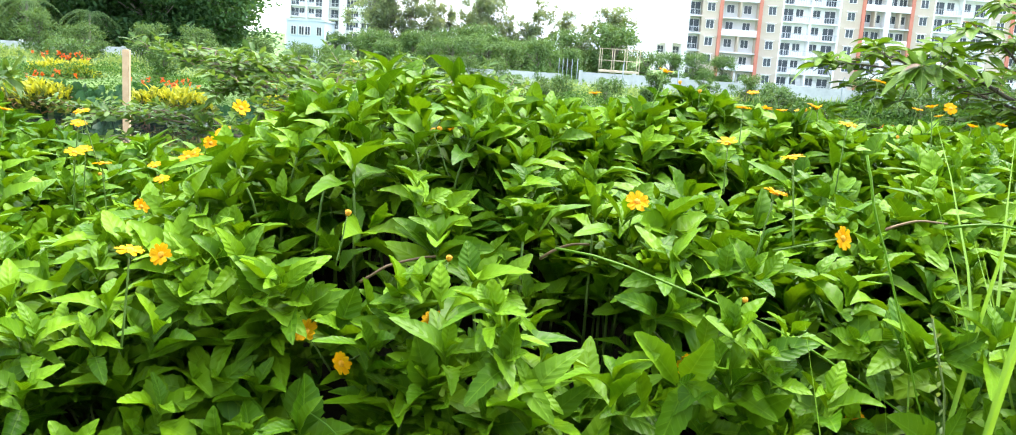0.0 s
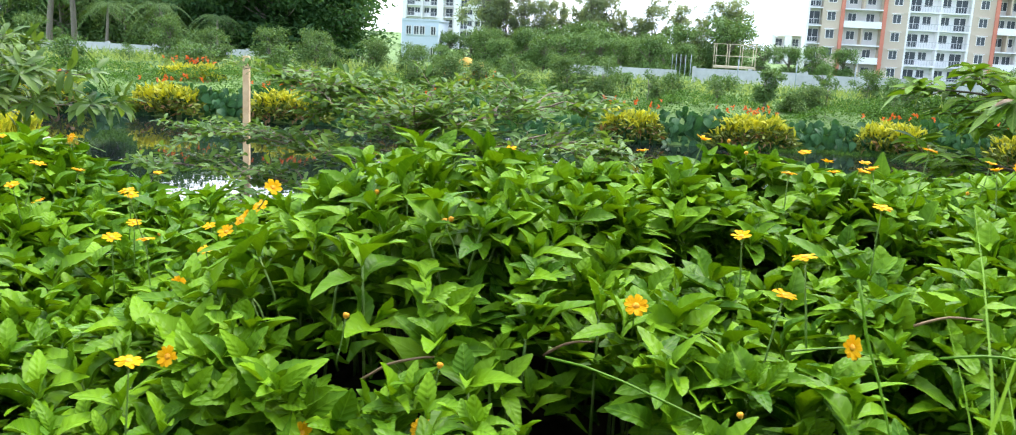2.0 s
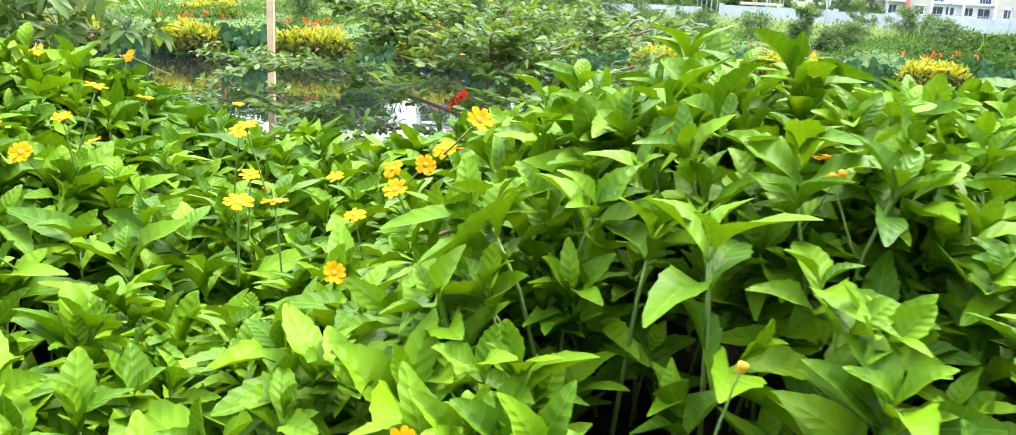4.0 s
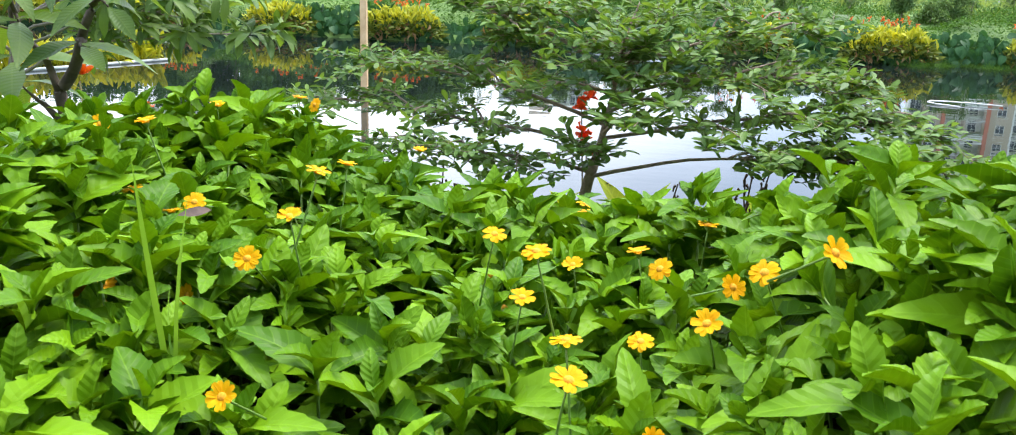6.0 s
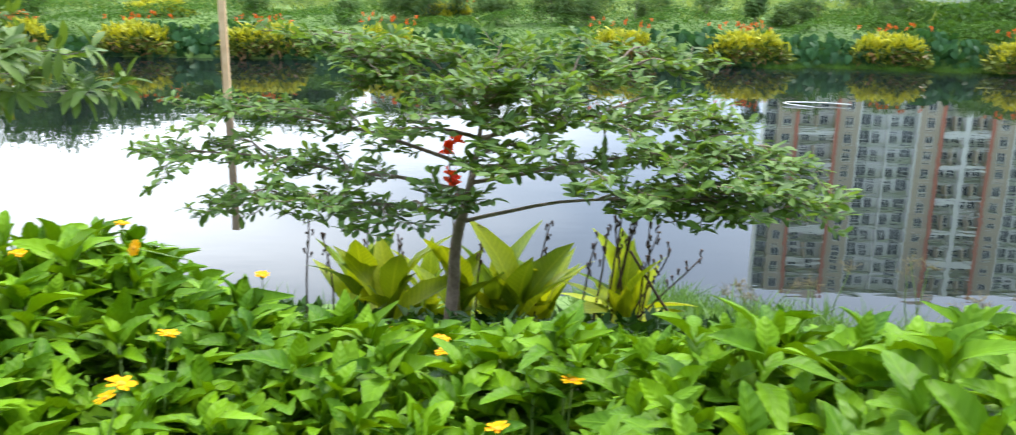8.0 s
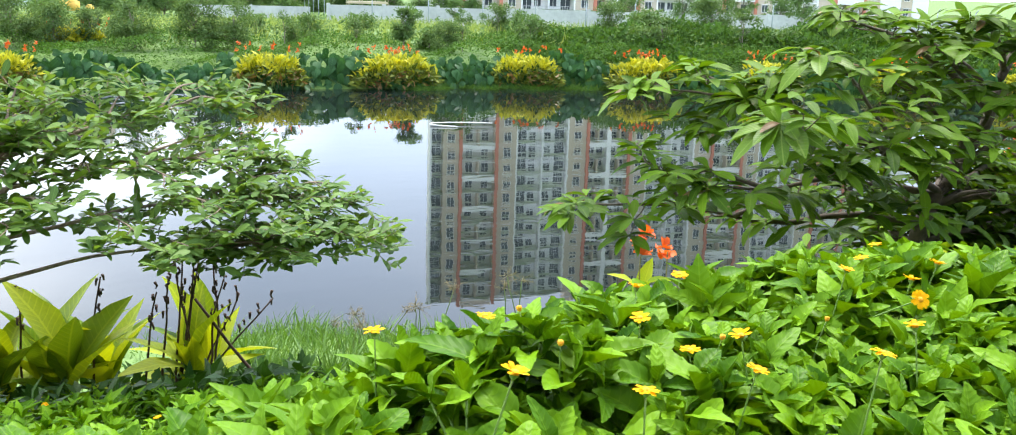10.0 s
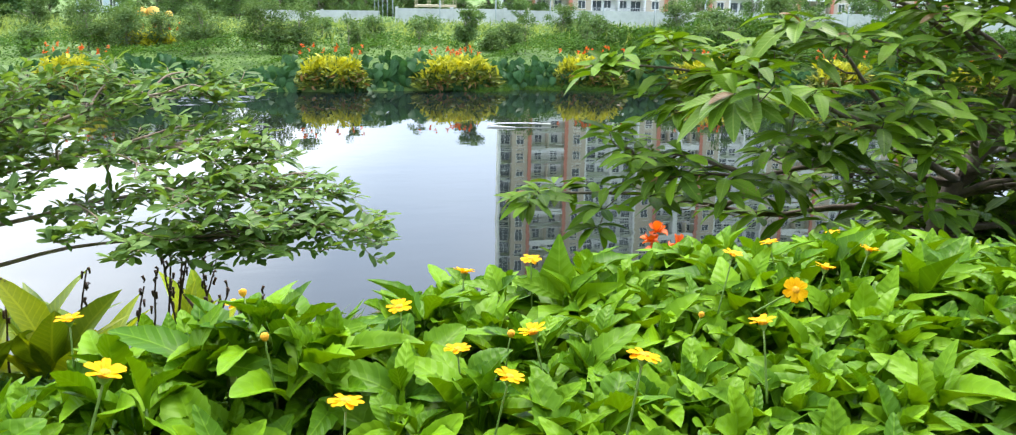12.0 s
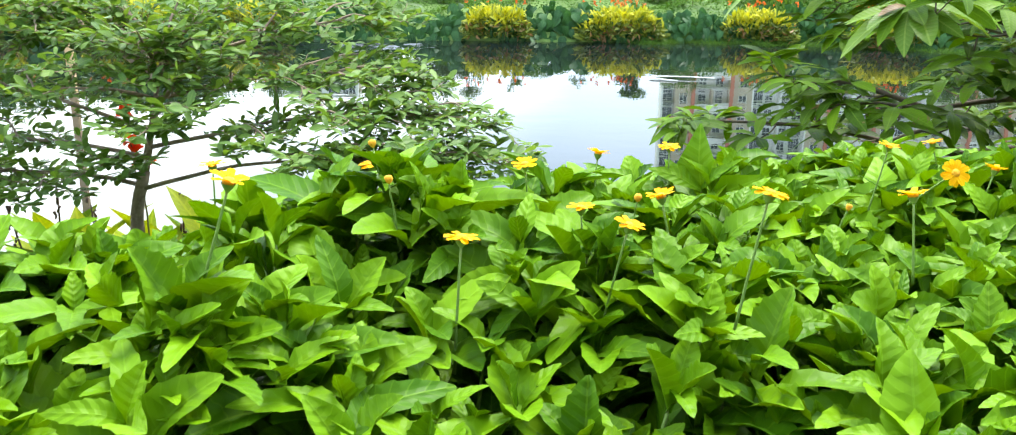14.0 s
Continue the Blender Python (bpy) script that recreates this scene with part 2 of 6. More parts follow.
M_BARK_BROWN = surface("grey_brown_bark", (0.12, 0.085, 0.058), (0.31, 0.235, 0.175), 0.92, 14, 90, 1.0, distance=0.010)
M_BARK_DARK = surface("brown_bark", (0.05, 0.037, 0.026), (0.13, 0.10, 0.07), 0.9, 25, 140, 0.7, distance=0.005)
M_TIMBER = surface("weathered_timber", (0.54, 0.35, 0.18), (0.70, 0.50, 0.28), 0.75, 6, 60, 0.3)
M_PIPE = surface("white_plastic", (0.6, 0.6, 0.56), (0.75, 0.75, 0.72), 0.5, 5, 40, 0.1)
M_PLANK = surface("pale_float_edge", (0.4, 0.42, 0.38), (0.6, 0.62, 0.58), 0.6, 5, 40, 0.2)
# near black: the shade between the hedge leaves is put into this colour
M_SHADE_SOIL = surface("shade_soil", (0.006, 0.006, 0.003), (0.018, 0.016, 0.009), 0.95, 6, 50, 0.6, spec=0.05)
M_TAN = surface("tan_render", (0.48, 0.40, 0.31), (0.55, 0.47, 0.37), 0.9, 0.3, 3, 0.05)
M_WHITE = surface("white_render", (0.74, 0.74, 0.74), (0.84, 0.84, 0.83), 0.9, 0.3, 3, 0.05)
M_BRICKRED = surface("red_render", (0.52, 0.18, 0.12), (0.58, 0.22, 0.15), 0.9, 0.4, 4, 0.05)
M_GREYWALL = surface("grey_wall", (0.34, 0.35, 0.36), (0.48, 0.49, 0.50), 0.9, 0.5, 4, 0.1)
M_DARKWALL = surface("dark_grey_wall", (0.12, 0.12, 0.11), (0.18, 0.18, 0.165), 0.9, 0.5, 4, 0.1)
M_BLUEWALL = surface("pale_blue_render", (0.58, 0.66, 0.76), (0.66, 0.73, 0.82), 0.9, 0.3, 3, 0.05)
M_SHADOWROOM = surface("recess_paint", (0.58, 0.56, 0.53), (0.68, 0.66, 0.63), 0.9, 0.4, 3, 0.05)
M_GLASS = surface("window_glass", (0.04, 0.05, 0.06), (0.09, 0.105, 0.12), 0.2, 0.4, 3, 0.0, spec=0.3)
M_RAIL = surface("balcony_rail", (0.46, 0.48, 0.49), (0.58, 0.6, 0.61), 0.5, 1, 8, 0.0)
M_TANK = surface("yellow_tank", (0.62, 0.36, 0.05), (0.75, 0.46, 0.09), 0.6, 0.8, 5, 0.1)
M_METAL = surface("painted_steel", (0.38, 0.33, 0.22), (0.50, 0.43, 0.28), 0.6, 2, 20, 0.1)
M_POST = surface("grey_post", (0.2, 0.24, 0.25), (0.3, 0.34, 0.35), 0.6, 2, 20, 0.1)

# the ground: grass, soil and the silt of the pond
M_GROUND = surface("ground_grass", (0.045, 0.10, 0.018), (0.15, 0.25, 0.05), 0.95, 0.7, 9, 0.8, distance=0.06)

M_WATER = bpy.data.materials.new("pond_water")
M_WATER.use_nodes = True
_n, _l = M_WATER.node_tree.nodes, M_WATER.node_tree.links
_p = _n["Principled BSDF"]
_p.inputs["Base Color"].default_value = (0.007, 0.010, 0.010, 1)
_p.inputs["Roughness"].default_value, _p.inputs["IOR"].default_value = 0.01, 1.42
_p.inputs["Specular IOR Level"].default_value = 0.5
_tc, _mp, _w1, _w2, _bp = (_n.new(k) for k in ("ShaderNodeTexCoord", "ShaderNodeMapping", "ShaderNodeTexNoise", "ShaderNodeTexNoise", "ShaderNodeBump"))
_mp.inputs["Scale"].default_value = (0.55, 1.0, 1.0)
_w1.inputs["Scale"].default_value, _w1.inputs["Detail"].default_value = 1.5, 2
_w2.inputs["Scale"].default_value, _w2.inputs["Detail"].default_value = 5.0, 2
_l.new(_tc.outputs["Object"], _mp.inputs["Vector"])
_l.new(_mp.outputs["Vector"], _w1.inputs["Vector"])
_l.new(_mp.outputs["Vector"], _w2.inputs["Vector"])
_ad = _n.new("ShaderNodeMath")
_ad.operation = "MULTIPLY_ADD"
_ad.inputs[1].default_value = 0.25
_l.new(_w2.outputs["Fac"], _ad.inputs[0])
_l.new(_w1.outputs["Fac"], _ad.inputs[2])
_bp.inputs["Strength"].default_value, _bp.inputs["Distance"].default_value = 0.2, 0.009
_l.new(_ad.outputs[0], _bp.inputs["Height"])
_l.new(_bp.outputs["Normal"], _p.inputs["Normal"])


# ---- mesh tools ----
rng = np.random.default_rng(7)


class Geo:
    """Gathers vertices, faces and UVs, and turns them into one mesh."""

    def __init__(self):
        self.v, self.f, self.uv, self.n = [], [], [], 0

    def add(self, v, faces, uv=None):
        v = np.asarray(v, float)
        self.v.append(v)
        self.f.extend([tuple(i + self.n for i in f) for f in faces])
        self.uv.append(np.zeros((len(v), 2)) if uv is None else np.asarray(uv, float))
        self.n += len(v)

    def tube(self, pts, r0, r1, sides=6):
        pts = np.asarray(pts, float)
        k = len(pts)
        rad = np.linspace(r0, r1, k)
        tan = np.gradient(pts, axis=0)
        tan /= np.linalg.norm(tan, axis=1)[:, None] + 1e-9
        ref = np.where(np.abs(tan[:, 2:3]) > 0.9, [[1.0, 0, 0]], [[0, 0, 1.0]])
        a = np.cross(tan, ref)
        a /= np.linalg.norm(a, axis=1)[:, None] + 1e-9
        b = np.cross(tan, a)
        ang = np.linspace(0, 2 * math.pi, sides, endpoint=False)
        v = (pts[:, None] + rad[:, None, None] * (np.cos(ang)[None, :, None] * a[:, None] + np.sin(ang)[None, :, None] * b[:, None])).reshape(-1, 3)
        f = [(i * sides + j, i * sides + (j + 1) % sides, (i + 1) * sides + (j + 1) % sides, (i + 1) * sides + j) for i in range(k - 1) for j in range(sides)]
        f += [tuple(range(sides))[::-1], tuple((k - 1) * sides + j for j in range(sides))]
        self.add(v, f)

    def box(self, x0, x1, y0, y1, z0, z1):
        v = [(x, y, z) for z in (z0, z1) for y in (y0, y1) for x in (x0, x1)]
        self.add(v, [(0, 2, 3, 1), (4, 5, 7, 6), (0, 1, 5, 4), (2, 6, 7, 3), (0, 4, 6, 2), (1, 3, 7, 5)])

    def leaves(self, kinds, pos, along, up, size):
        """Copies of leaf templates: base at pos, pointing along, its face towards up."""
        pos, along, up, size = (np.asarray(q, float) for q in (pos, along, up, size))
        if not len(pos):
            return
        x = along / (np.linalg.norm(along, axis=1)[:, None] + 1e-9)
        y = np.cross(up, x)
        y /= np.linalg.norm(y, axis=1)[:, None] + 1e-9
        z = np.cross(x, y)
        pick = rng.integers(0, len(kinds), len(pos))
        for k, (tv, tf, tuv) in enumerate(kinds):
            s = np.nonzero(pick == k)[0]
            if not len(s):
                continue
            v = (tv[None, :, 0:1] * x[s, None] + tv[None, :, 1:2] * y[s, None] + tv[None, :, 2:3] * z[s, None]) * size[s, None, None] + pos[s, None]
            f = (np.asarray(tf)[None] + (np.arange(len(s)) * len(tv))[:, None, None] + self.n).reshape(-1, len(tf[0]))
            self.v.append(v.reshape(-1, 3))
            self.f.extend(map(tuple, f.tolist()))
            self.uv.append(np.tile(tuv, (len(s), 1)))
            self.n += len(s) * len(tv)

    def mesh(self, name, material, smooth=True):
        me = bpy.data.meshes.new(name)
        v = np.concatenate(self.v) if self.v else np.zeros((0, 3))
        me.from_pydata(v.tolist(), [], self.f)
        uv = np.concatenate(self.uv)
        idx = np.empty(len(me.loops), np.int32)
        me.loops.foreach_get("vertex_index", idx)
        me.uv_layers.new(name="leaf").data.foreach_set("uv", uv[idx].ravel())
        me.polygons.foreach_set("use_smooth", np.full(len(me.polygons), smooth))
        me.materials.append(material)
        me.update()
        return me


def part(name, geo, material, parent, label="", smooth=True):
    """One mesh object under a thing or a part; geo is a Geo or a finished mesh."""
    if isinstance(geo, Geo) and not geo.v:
        return {}
    ob = new(name, geo.mesh(name, material, smooth) if isinstance(geo, Geo) else geo)
    ob.parent = parent
    if label:
        ob["label"] = label
    return ob


def thing(name, label, category, at=(0, 0, 0), group="", kind=""):
    ob = new(name)
    ob.location = at
    ob.empty_display_size = 0.1
    return tagged(ob, label, category, group, kind)


def leaf_template(profile, fold=0.25, droop=0.2, wave=0.0, twist=0.0, seed=0):
    """A leaf of length 1 along x, from rows (distance along, half width), folded at its midrib and drooping."""
    r = np.random.default_rng(seed)
    v, uv = [], []
    for i, (s, w) in enumerate(profile):
        z = -droop * s * s
        tw = twist * s
        for side in (-1, 0, 1):
            ww = w * side
            dz = abs(ww) * fold + (wave * r.uniform(-1, 1) * w if side else 0)
            v.append((s * (1 - 0.12 * droop * s), ww * math.cos(tw) - dz * math.sin(tw) * 0, z + dz + ww * math.sin(tw)))
            uv.append((0.5 + 0.5 * side * min(1, w / 0.25), s))
    f = []
    for i in range(len(profile) - 1):
        a = 3 * i
        f += [(a, a + 1, a + 4, a + 3), (a + 1, a + 2, a + 5, a + 4)]
    return np.array(v), f, np.array(uv)


def toothed_leaf(outline, cols=3, fold=0.4, droop=0.3, wave=0.1, twist=0.0, seed=0):
    """A toothed leaf of length 1 along x: rows (distance along, half width) with forward teeth; the blade rises from its midrib and curls back at its margin."""
    r = np.random.default_rng(seed)
    across = (-1, 0, 1) if cols == 3 else (-1, -0.55, 0, 0.55, 1)
    ruffle = {k: r.uniform(0, 6.28) for k in (-1, 1)}
    v, uv = [], []
    for i, (s, w) in enumerate(outline):
        tw = twist * s
        for u in across:
            lop = 1 + 0.10 * math.sin(5 * s + ruffle[-1 if u < 0 else 1])
            y = w * u * lop
            z = fold * w * (abs(u) - 0.38 * u * u)
            if u:
                z += wave * w * abs(u) * math.sin(9 * s + ruffle[-1 if u < 0 else 1])
            if abs(u) == 0.55 and 0 < i < len(outline) - 1:
                z += 0.012 * (1 if i % 2 else -1)
            reach = s + 0.10 * w * abs(u)
            v.append((reach * (1 - 0.12 * abs(droop) * s), y * math.cos(tw) - z * math.sin(tw) * 0.5, z - droop * s * s + y * math.sin(tw)))
            uv.append((0.5 + 0.5 * u * min(1, w / 0.25), s))
    k, f = len(across), []
    for i in range(len(outline) - 1):
        for j in range(k - 1):
            a = k * i + j
            f.append((a, a + 1, a + k + 1, a + k))
    return np.array(v), f, np.array(uv)


LOBED = [(0, .035), (.2, .075), (.4, .165), (.555, .25), (.575, .212), (.69, .22), (.71, .182), (.82, .168), (.84, .135), (.945, .085), (1, .018)]
BROADLEAF = [(0, .04), (.18, .09), (.38, .205), (.50, .258), (.52, .235), (.645, .248), (.665, .215), (.79, .19), (.81, .16), (.94, .095), (1, .02)]
SLENDER = [(0, .035), (.2, .09), (.4, .175), (.54, .222), (.56, .20), (.68, .21), (.70, .182), (.82, .165), (.84, .135), (.945, .085), (1, .018)]
ROUNDED = [(0, .04), (.16, .075), (.32, .15), (.46, .215), (.57, .248), (.59, .235), (.69, .242), (.71, .222), (.81, .20), (.83, .178), (.93, .115), (1, .025)]
FOLDS = [(.9, .50, .22, .2), (.7, .85, .26, -.3), (1.2, .35, .2, .35), (1.5, .6, .2, -.25), (.8, 1.0, .28, .4), (1.1, .1, .24, .15)]
K_HEDGE = [toothed_leaf(o, 3, *k, seed=i) for i, (o, k) in enumerate(zip([LOBED, BROADLEAF, SLENDER] * 3, FOLDS + FOLDS[1:4]))]
K_HEDGE_NEAR = [toothed_leaf(o, 5, *k, seed=20 + i) for i, (o, k) in enumerate(zip([ROUNDED, SLENDER, LOBED] * 3, FOLDS + FOLDS[:3]))]
K_HEDGE_FAR = [leaf_template([(0, .04), (.55, .26), (1, .02)], .6, .4, 0, .15, 7), leaf_template([(0, .05), (.6, .24), (1, .03)], .4, .75, 0, -.2, 8), leaf_template([(0, .05), (.52, .24), (1, .03)], .8, .5, 0, .3, 11)]
OVAL = [(0, .02), (.28, .13), (.62, .195), (.88, .135), (1, .015)]
K_OVAL = [leaf_template(OVAL, f, d, .12, t, i) for i, (f, d, t) in enumerate([(.2, .1, .1), (.35, .25, -.1), (.1, .3, .2), (.3, 0, 0)])]
LONG = [(0, .015), (.12, .05), (.35, .135), (.6, .155), (.82, .09), (1, .006)]
K_LONG = [leaf_template(LONG, f, d, .1, t, i) for i, (f, d, t) in enumerate([(.3, .15, .1), (.2, .4, -.15), (.4, .25, .2), (.25, .6, 0)])]
CANNA = [(0, .02), (.12, .06), (.35, .17), (.6, .18), (.85, .09), (1, .003)]
BROAD = [(0, .012), (.12, .05), (.35, .125), (.6, .152), (.82, .115), (.94, .055), (1, .008)]
K_BROAD = [leaf_template(BROAD, f, d, .08, t, i) for i, (f, d, t) in enumerate([(.35, .25, .1), (.25, .55, -.15), (.45, .4, .2), (.2, .2, 0)])]
K_CANNA = [leaf_template(CANNA, f, d, .12, t, i) for i, (f, d, t) in enumerate([(.5, .15, .1), (.35, .45, -.2), (.6, .3, .3), (.3, .7, 0)])]
K_TARO = [leaf_template([(0, .18), (.2, .34), (.5, .32), (.8, .16), (1, .01)], f, d, .1, 0, i) for i, (f, d) in enumerate([(.15, .3), (.3, .5)])]
K_SIMPLE = [leaf_template([(0, .05), (.5, .26), (1, .02)], f, d, 0, 0, i) for i, (f, d) in enumerate([(.3, .2), (.1, .5)])]
K_CARD = [(np.array([(0, 0, 0), (.45, -.27, .1), (.5, .27, .1), (1, 0, -.1)]), [(0, 1, 3), (0, 3, 2)], np.array([(.5, 0), (0, .5), (1, .5), (.5, 1)]))]
K_STRAW = [leaf_template([(0, .03), (.5, .028), (1, .002)], .4, d, 0, .2, i) for i, d in enumerate((.1, .5))]
K_BLADE = [leaf_template([(0, .02), (.3, .022), (.6, .018), (.85, .010), (1, .001)], .4, d, 0, t, i) for i, (d, t) in enumerate([(.1, .2), (.5, -.3), (.9, .5), (.3, 0)])]
K_SLIM = [leaf_template([(0, .003), (.2, .004), (.45, .004), (.7, .003), (.88, .0016), (1, .0003)], .4, d, 0, t, i) for i, (d, t) in enumerate([(.05, .2), (.3, -.3), (.6, .4), (.15, 0)])]
K_PETAL = [leaf_template([(0, .12), (.4, .24), (.8, .25), (.93, .18), (1, .12)], .2, .12, .1, 0, 1)]


def unit(v):
    v = np.asarray(v, float)
    return v / (np.linalg.norm(v, axis=-1, keepdims=True) + 1e-9)


def bent(p, q, sag=0.0, wobble=0.03, n=8, r=None):
    """Points from p to q, sagging (or arching, below 0) and unsteady."""
    r = r or rng
    p, q = np.asarray(p, float), np.asarray(q, float)
    t = np.linspace(0, 1, n)[:, None]
    pts = p + (q - p) * t
    pts[:, 2] -= sag * 4 * (t * (1 - t))[:, 0]
    w = r.normal(0, wobble, (n, 3)) * np.linalg.norm(q - p)
    for _ in range(2):
        w[1:-1] = 0.25 * w[:-2] + 0.5 * w[1:-1] + 0.25 * w[2:]
    w[0] = w[-1] = 0
    return pts + 1.4 * w * (t * (1 - t) * 4)


# ---- the ground, one sheet to the horizon, with the pond's basin ----
def far_shore(x):
    return np.interp(x, [-200, -40, -14, 11, 14, 20, 30, 60, 200], [25, 27, 29.2, 30.3, 29.3, 27.5, 24, 18, 11])


def near_shore(x):
    return np.interp(x, [-200, -30, -8, -2, 0.5, 1.7, 2.6, 6, 20, 200], [8, 8, 8.0, 8.9, 9.3, 9.1, 8.3, 7.5, 6.5, 2.0])


NEAR = ([-60, 0.55, 0.95, 1.8, 2.6, 3.4, 4.2, 4.9, 6.5, 8.5, 9.2, 11, 14], [1.45, 1.45, 1.9, 2.35, 2.15, 1.92, 1.64, 1.36, 0.75, 0.06, -0.25, -0.9, -1.0])
FAR = ([14, 27, 29.6, 30.0, 30.5, 32, 36, 47, 72, 200, 6000], [-1.0, -1.0, -0.3, 0.06, 0.35, 0.7, 0.95, 0.95, 0.05, -0.9, -0.9])


def ground_z(x, y):
    x, y = np.asarray(x, float), np.asarray(y, float)
    near = np.interp(np.where(y > 4.9, 4.9 + (y - 4.9) * 3.7 / (near_shore(x) - 4.9), y), *NEAR)
    far = np.interp(y + 30 - far_shore(x), *FAR)
    return np.where(y < 13, near, far)


gx = np.concatenate([np.linspace(-3000, -80, 8), np.linspace(-70, -16, 28), np.linspace(-15, 20, 120), np.linspace(21, 80, 30), np.linspace(100, 3000, 8)])
gy = np.concatenate([[-3000, -500, -60, -10], np.linspace(-5, 12, 90), np.linspace(12.5, 25, 14), np.linspace(25.5, 36, 60), np.linspace(37, 90, 40), [100, 130, 170, 250, 400, 800, 1500, 3000, 4500]])
XX, YY = np.meshgrid(gx, gy)
ZZ = ground_z(XX, YY) + 0.03 * np.sin(XX * 2.1 + YY) * np.sin(YY * 1.7) * (np.abs(YY) < 100)
geo = Geo()
w = len(gx)
geo.add(np.stack([XX, YY, ZZ], -1).reshape(-1, 3), [(j * w + i, j * w + i + 1, (j + 1) * w + i + 1, (j + 1) * w + i) for j in range(len(gy) - 1) for i in range(w - 1)])
tagged(new("ground", geo.mesh("ground", M_GROUND)), "grassy pond bank and open land running to the horizon", "ground", kind="structure")

geo = Geo()
wx, wy = np.linspace(-120, 120, 31), np.linspace(5, 31.5, 13)
geo.add([(x, y, 0.0) for y in wy for x in wx], [(j * 31 + i, j * 31 + i + 1, (j + 1) * 31 + i + 1, (j + 1) * 31 + i) for j in range(12) for i in range(30)])
tagged(new("water", geo.mesh("water", M_WATER)), "still dark pond water mirroring sky and buildings", "pond", kind="structure")


# ---- the flowering hedge ----
CREST = ([-4, -1.2, -0.85, -0.6, -0.45, -0.25, 0.0, 0.10, 0.22, 0.35, 0.5, 0.9, 1.4, 1.6, 1.72, 1.85, 2.0, 2.5, 6], [2.76, 2.78, 2.79, 2.875, 2.81, 2.765, 2.735, 2.765, 2.885, 2.952, 2.942, 2.907, 2.90, 2.895, 2.88, 2.83, 2.805, 2.81, 2.82])
BACK = ([-4, -0.8, -0.55, -0.4, -0.2, 0.0, 0.10, 0.20, 0.30, 0.45, 0.65, 0.9, 1.2, 1.6, 3, 6], [1.95, 1.77, 1.74, 1.73, 1.74, 1.78, 1.70, 1.46, 1.35, 1.34, 1.43, 1.62, 1.79, 1.915, 2.3, 2.7])


def hedge_z(x, y):
    x, y = np.asarray(x, float), np.asarray(y, float)
    top = np.interp(x, *CREST)
    easy = np.clip((0.28 - x) / 0.25, 0, 1)
    front = y - 0.70 + 0.26 * easy - 0.05 * np.sin(3.1 * x + 1) - 0.03 * np.sin(9 * x) - 0.06 * np.clip(1 - np.abs(x - 0.55) / 0.35, 0, 1)
    top = top - (0.13 - 0.07 * easy) * np.clip(1 - front / 0.8, 0, 1) ** 1.6 - (1.05 - 0.65 * easy) * np.clip(1 - front / (0.17 + 0.15 * easy), 0, 1.2) ** 1.7
    apron = 2.675 - 0.5 * (0.88 - y) - 0.35 * np.clip((x - 0.60) / 0.25, 0, 1) - 1.5 * np.clip(0.52 - y, 0, None)
    top = np.where(y < 0.9, np.maximum(top, apron), top)
    back = np.clip(y - np.interp(x, *BACK), 0, None)
    top = top - 0.60 * (np.sqrt(back * back + 0.03) - 0.173)
    top = top + 0.028 * np.sin(7.3 * x + 2 * np.sin(3 * y)) * np.sin(6.1 * y + 1) + 0.018 * np.sin(19 * x + 1.3 + 3 * np.sin(5 * y)) * np.sin(17 * y + 2 * np.sin(4 * x))
    top = top - np.clip((x - 0.55) / 0.3, 0, 1) * (0.025 + 0.06 * np.clip((1.55 - y) / 0.35, 0, 1) * np.clip((y - 0.8) / 0.15, 0, 1))
    top = top - 0.03 * np.exp(-((x - 0.43) / 0.15) ** 2 - ((y - 0.96) / 0.10) ** 2)
    return np.maximum(top - 0.045, ground_z(x, y) + 0.10)


def hedge_normal(x, y, e=0.03):
    dx = (hedge_z(x + e, y) - hedge_z(x - e, y)) / (2 * e)
    dy = (hedge_z(x, y + e) - hedge_z(x, y - e)) / (2 * e)
    return unit(np.stack([-dx, -dy, np.ones_like(dx)], -1)), np.sqrt(1 + np.minimum(dx * dx + dy * dy, 9))


# the heads of the yellow flowers: place, and how far each nods (0 to 2)
FRONT = [(0.650, 0.921, 2.822, 1), (0.772, 1.032, 2.881, 0), (0.830, 0.970, 2.875, 0), (0.871, 0.908, 2.798, 2), (0.173, 0.853, 2.752, 1), (0.169, 0.776, 2.773, 0), (0.452, 1.180, 2.863, 0), (0.474, 1.414, 2.918, 0), (0.968, 1.165, 2.904, 0), (0.808, 0.950, 2.836, 0), (0.160, 1.220, 2.870, 1)]
LOW = [(0.357, 0.82, 2.662, 2), (0.444, 0.83, 2.705, 1), (0.318, 0.84, 2.685, 1), (0.698, 0.83, 2.675, 2), (0.875, 0.83, 2.627, 1)]
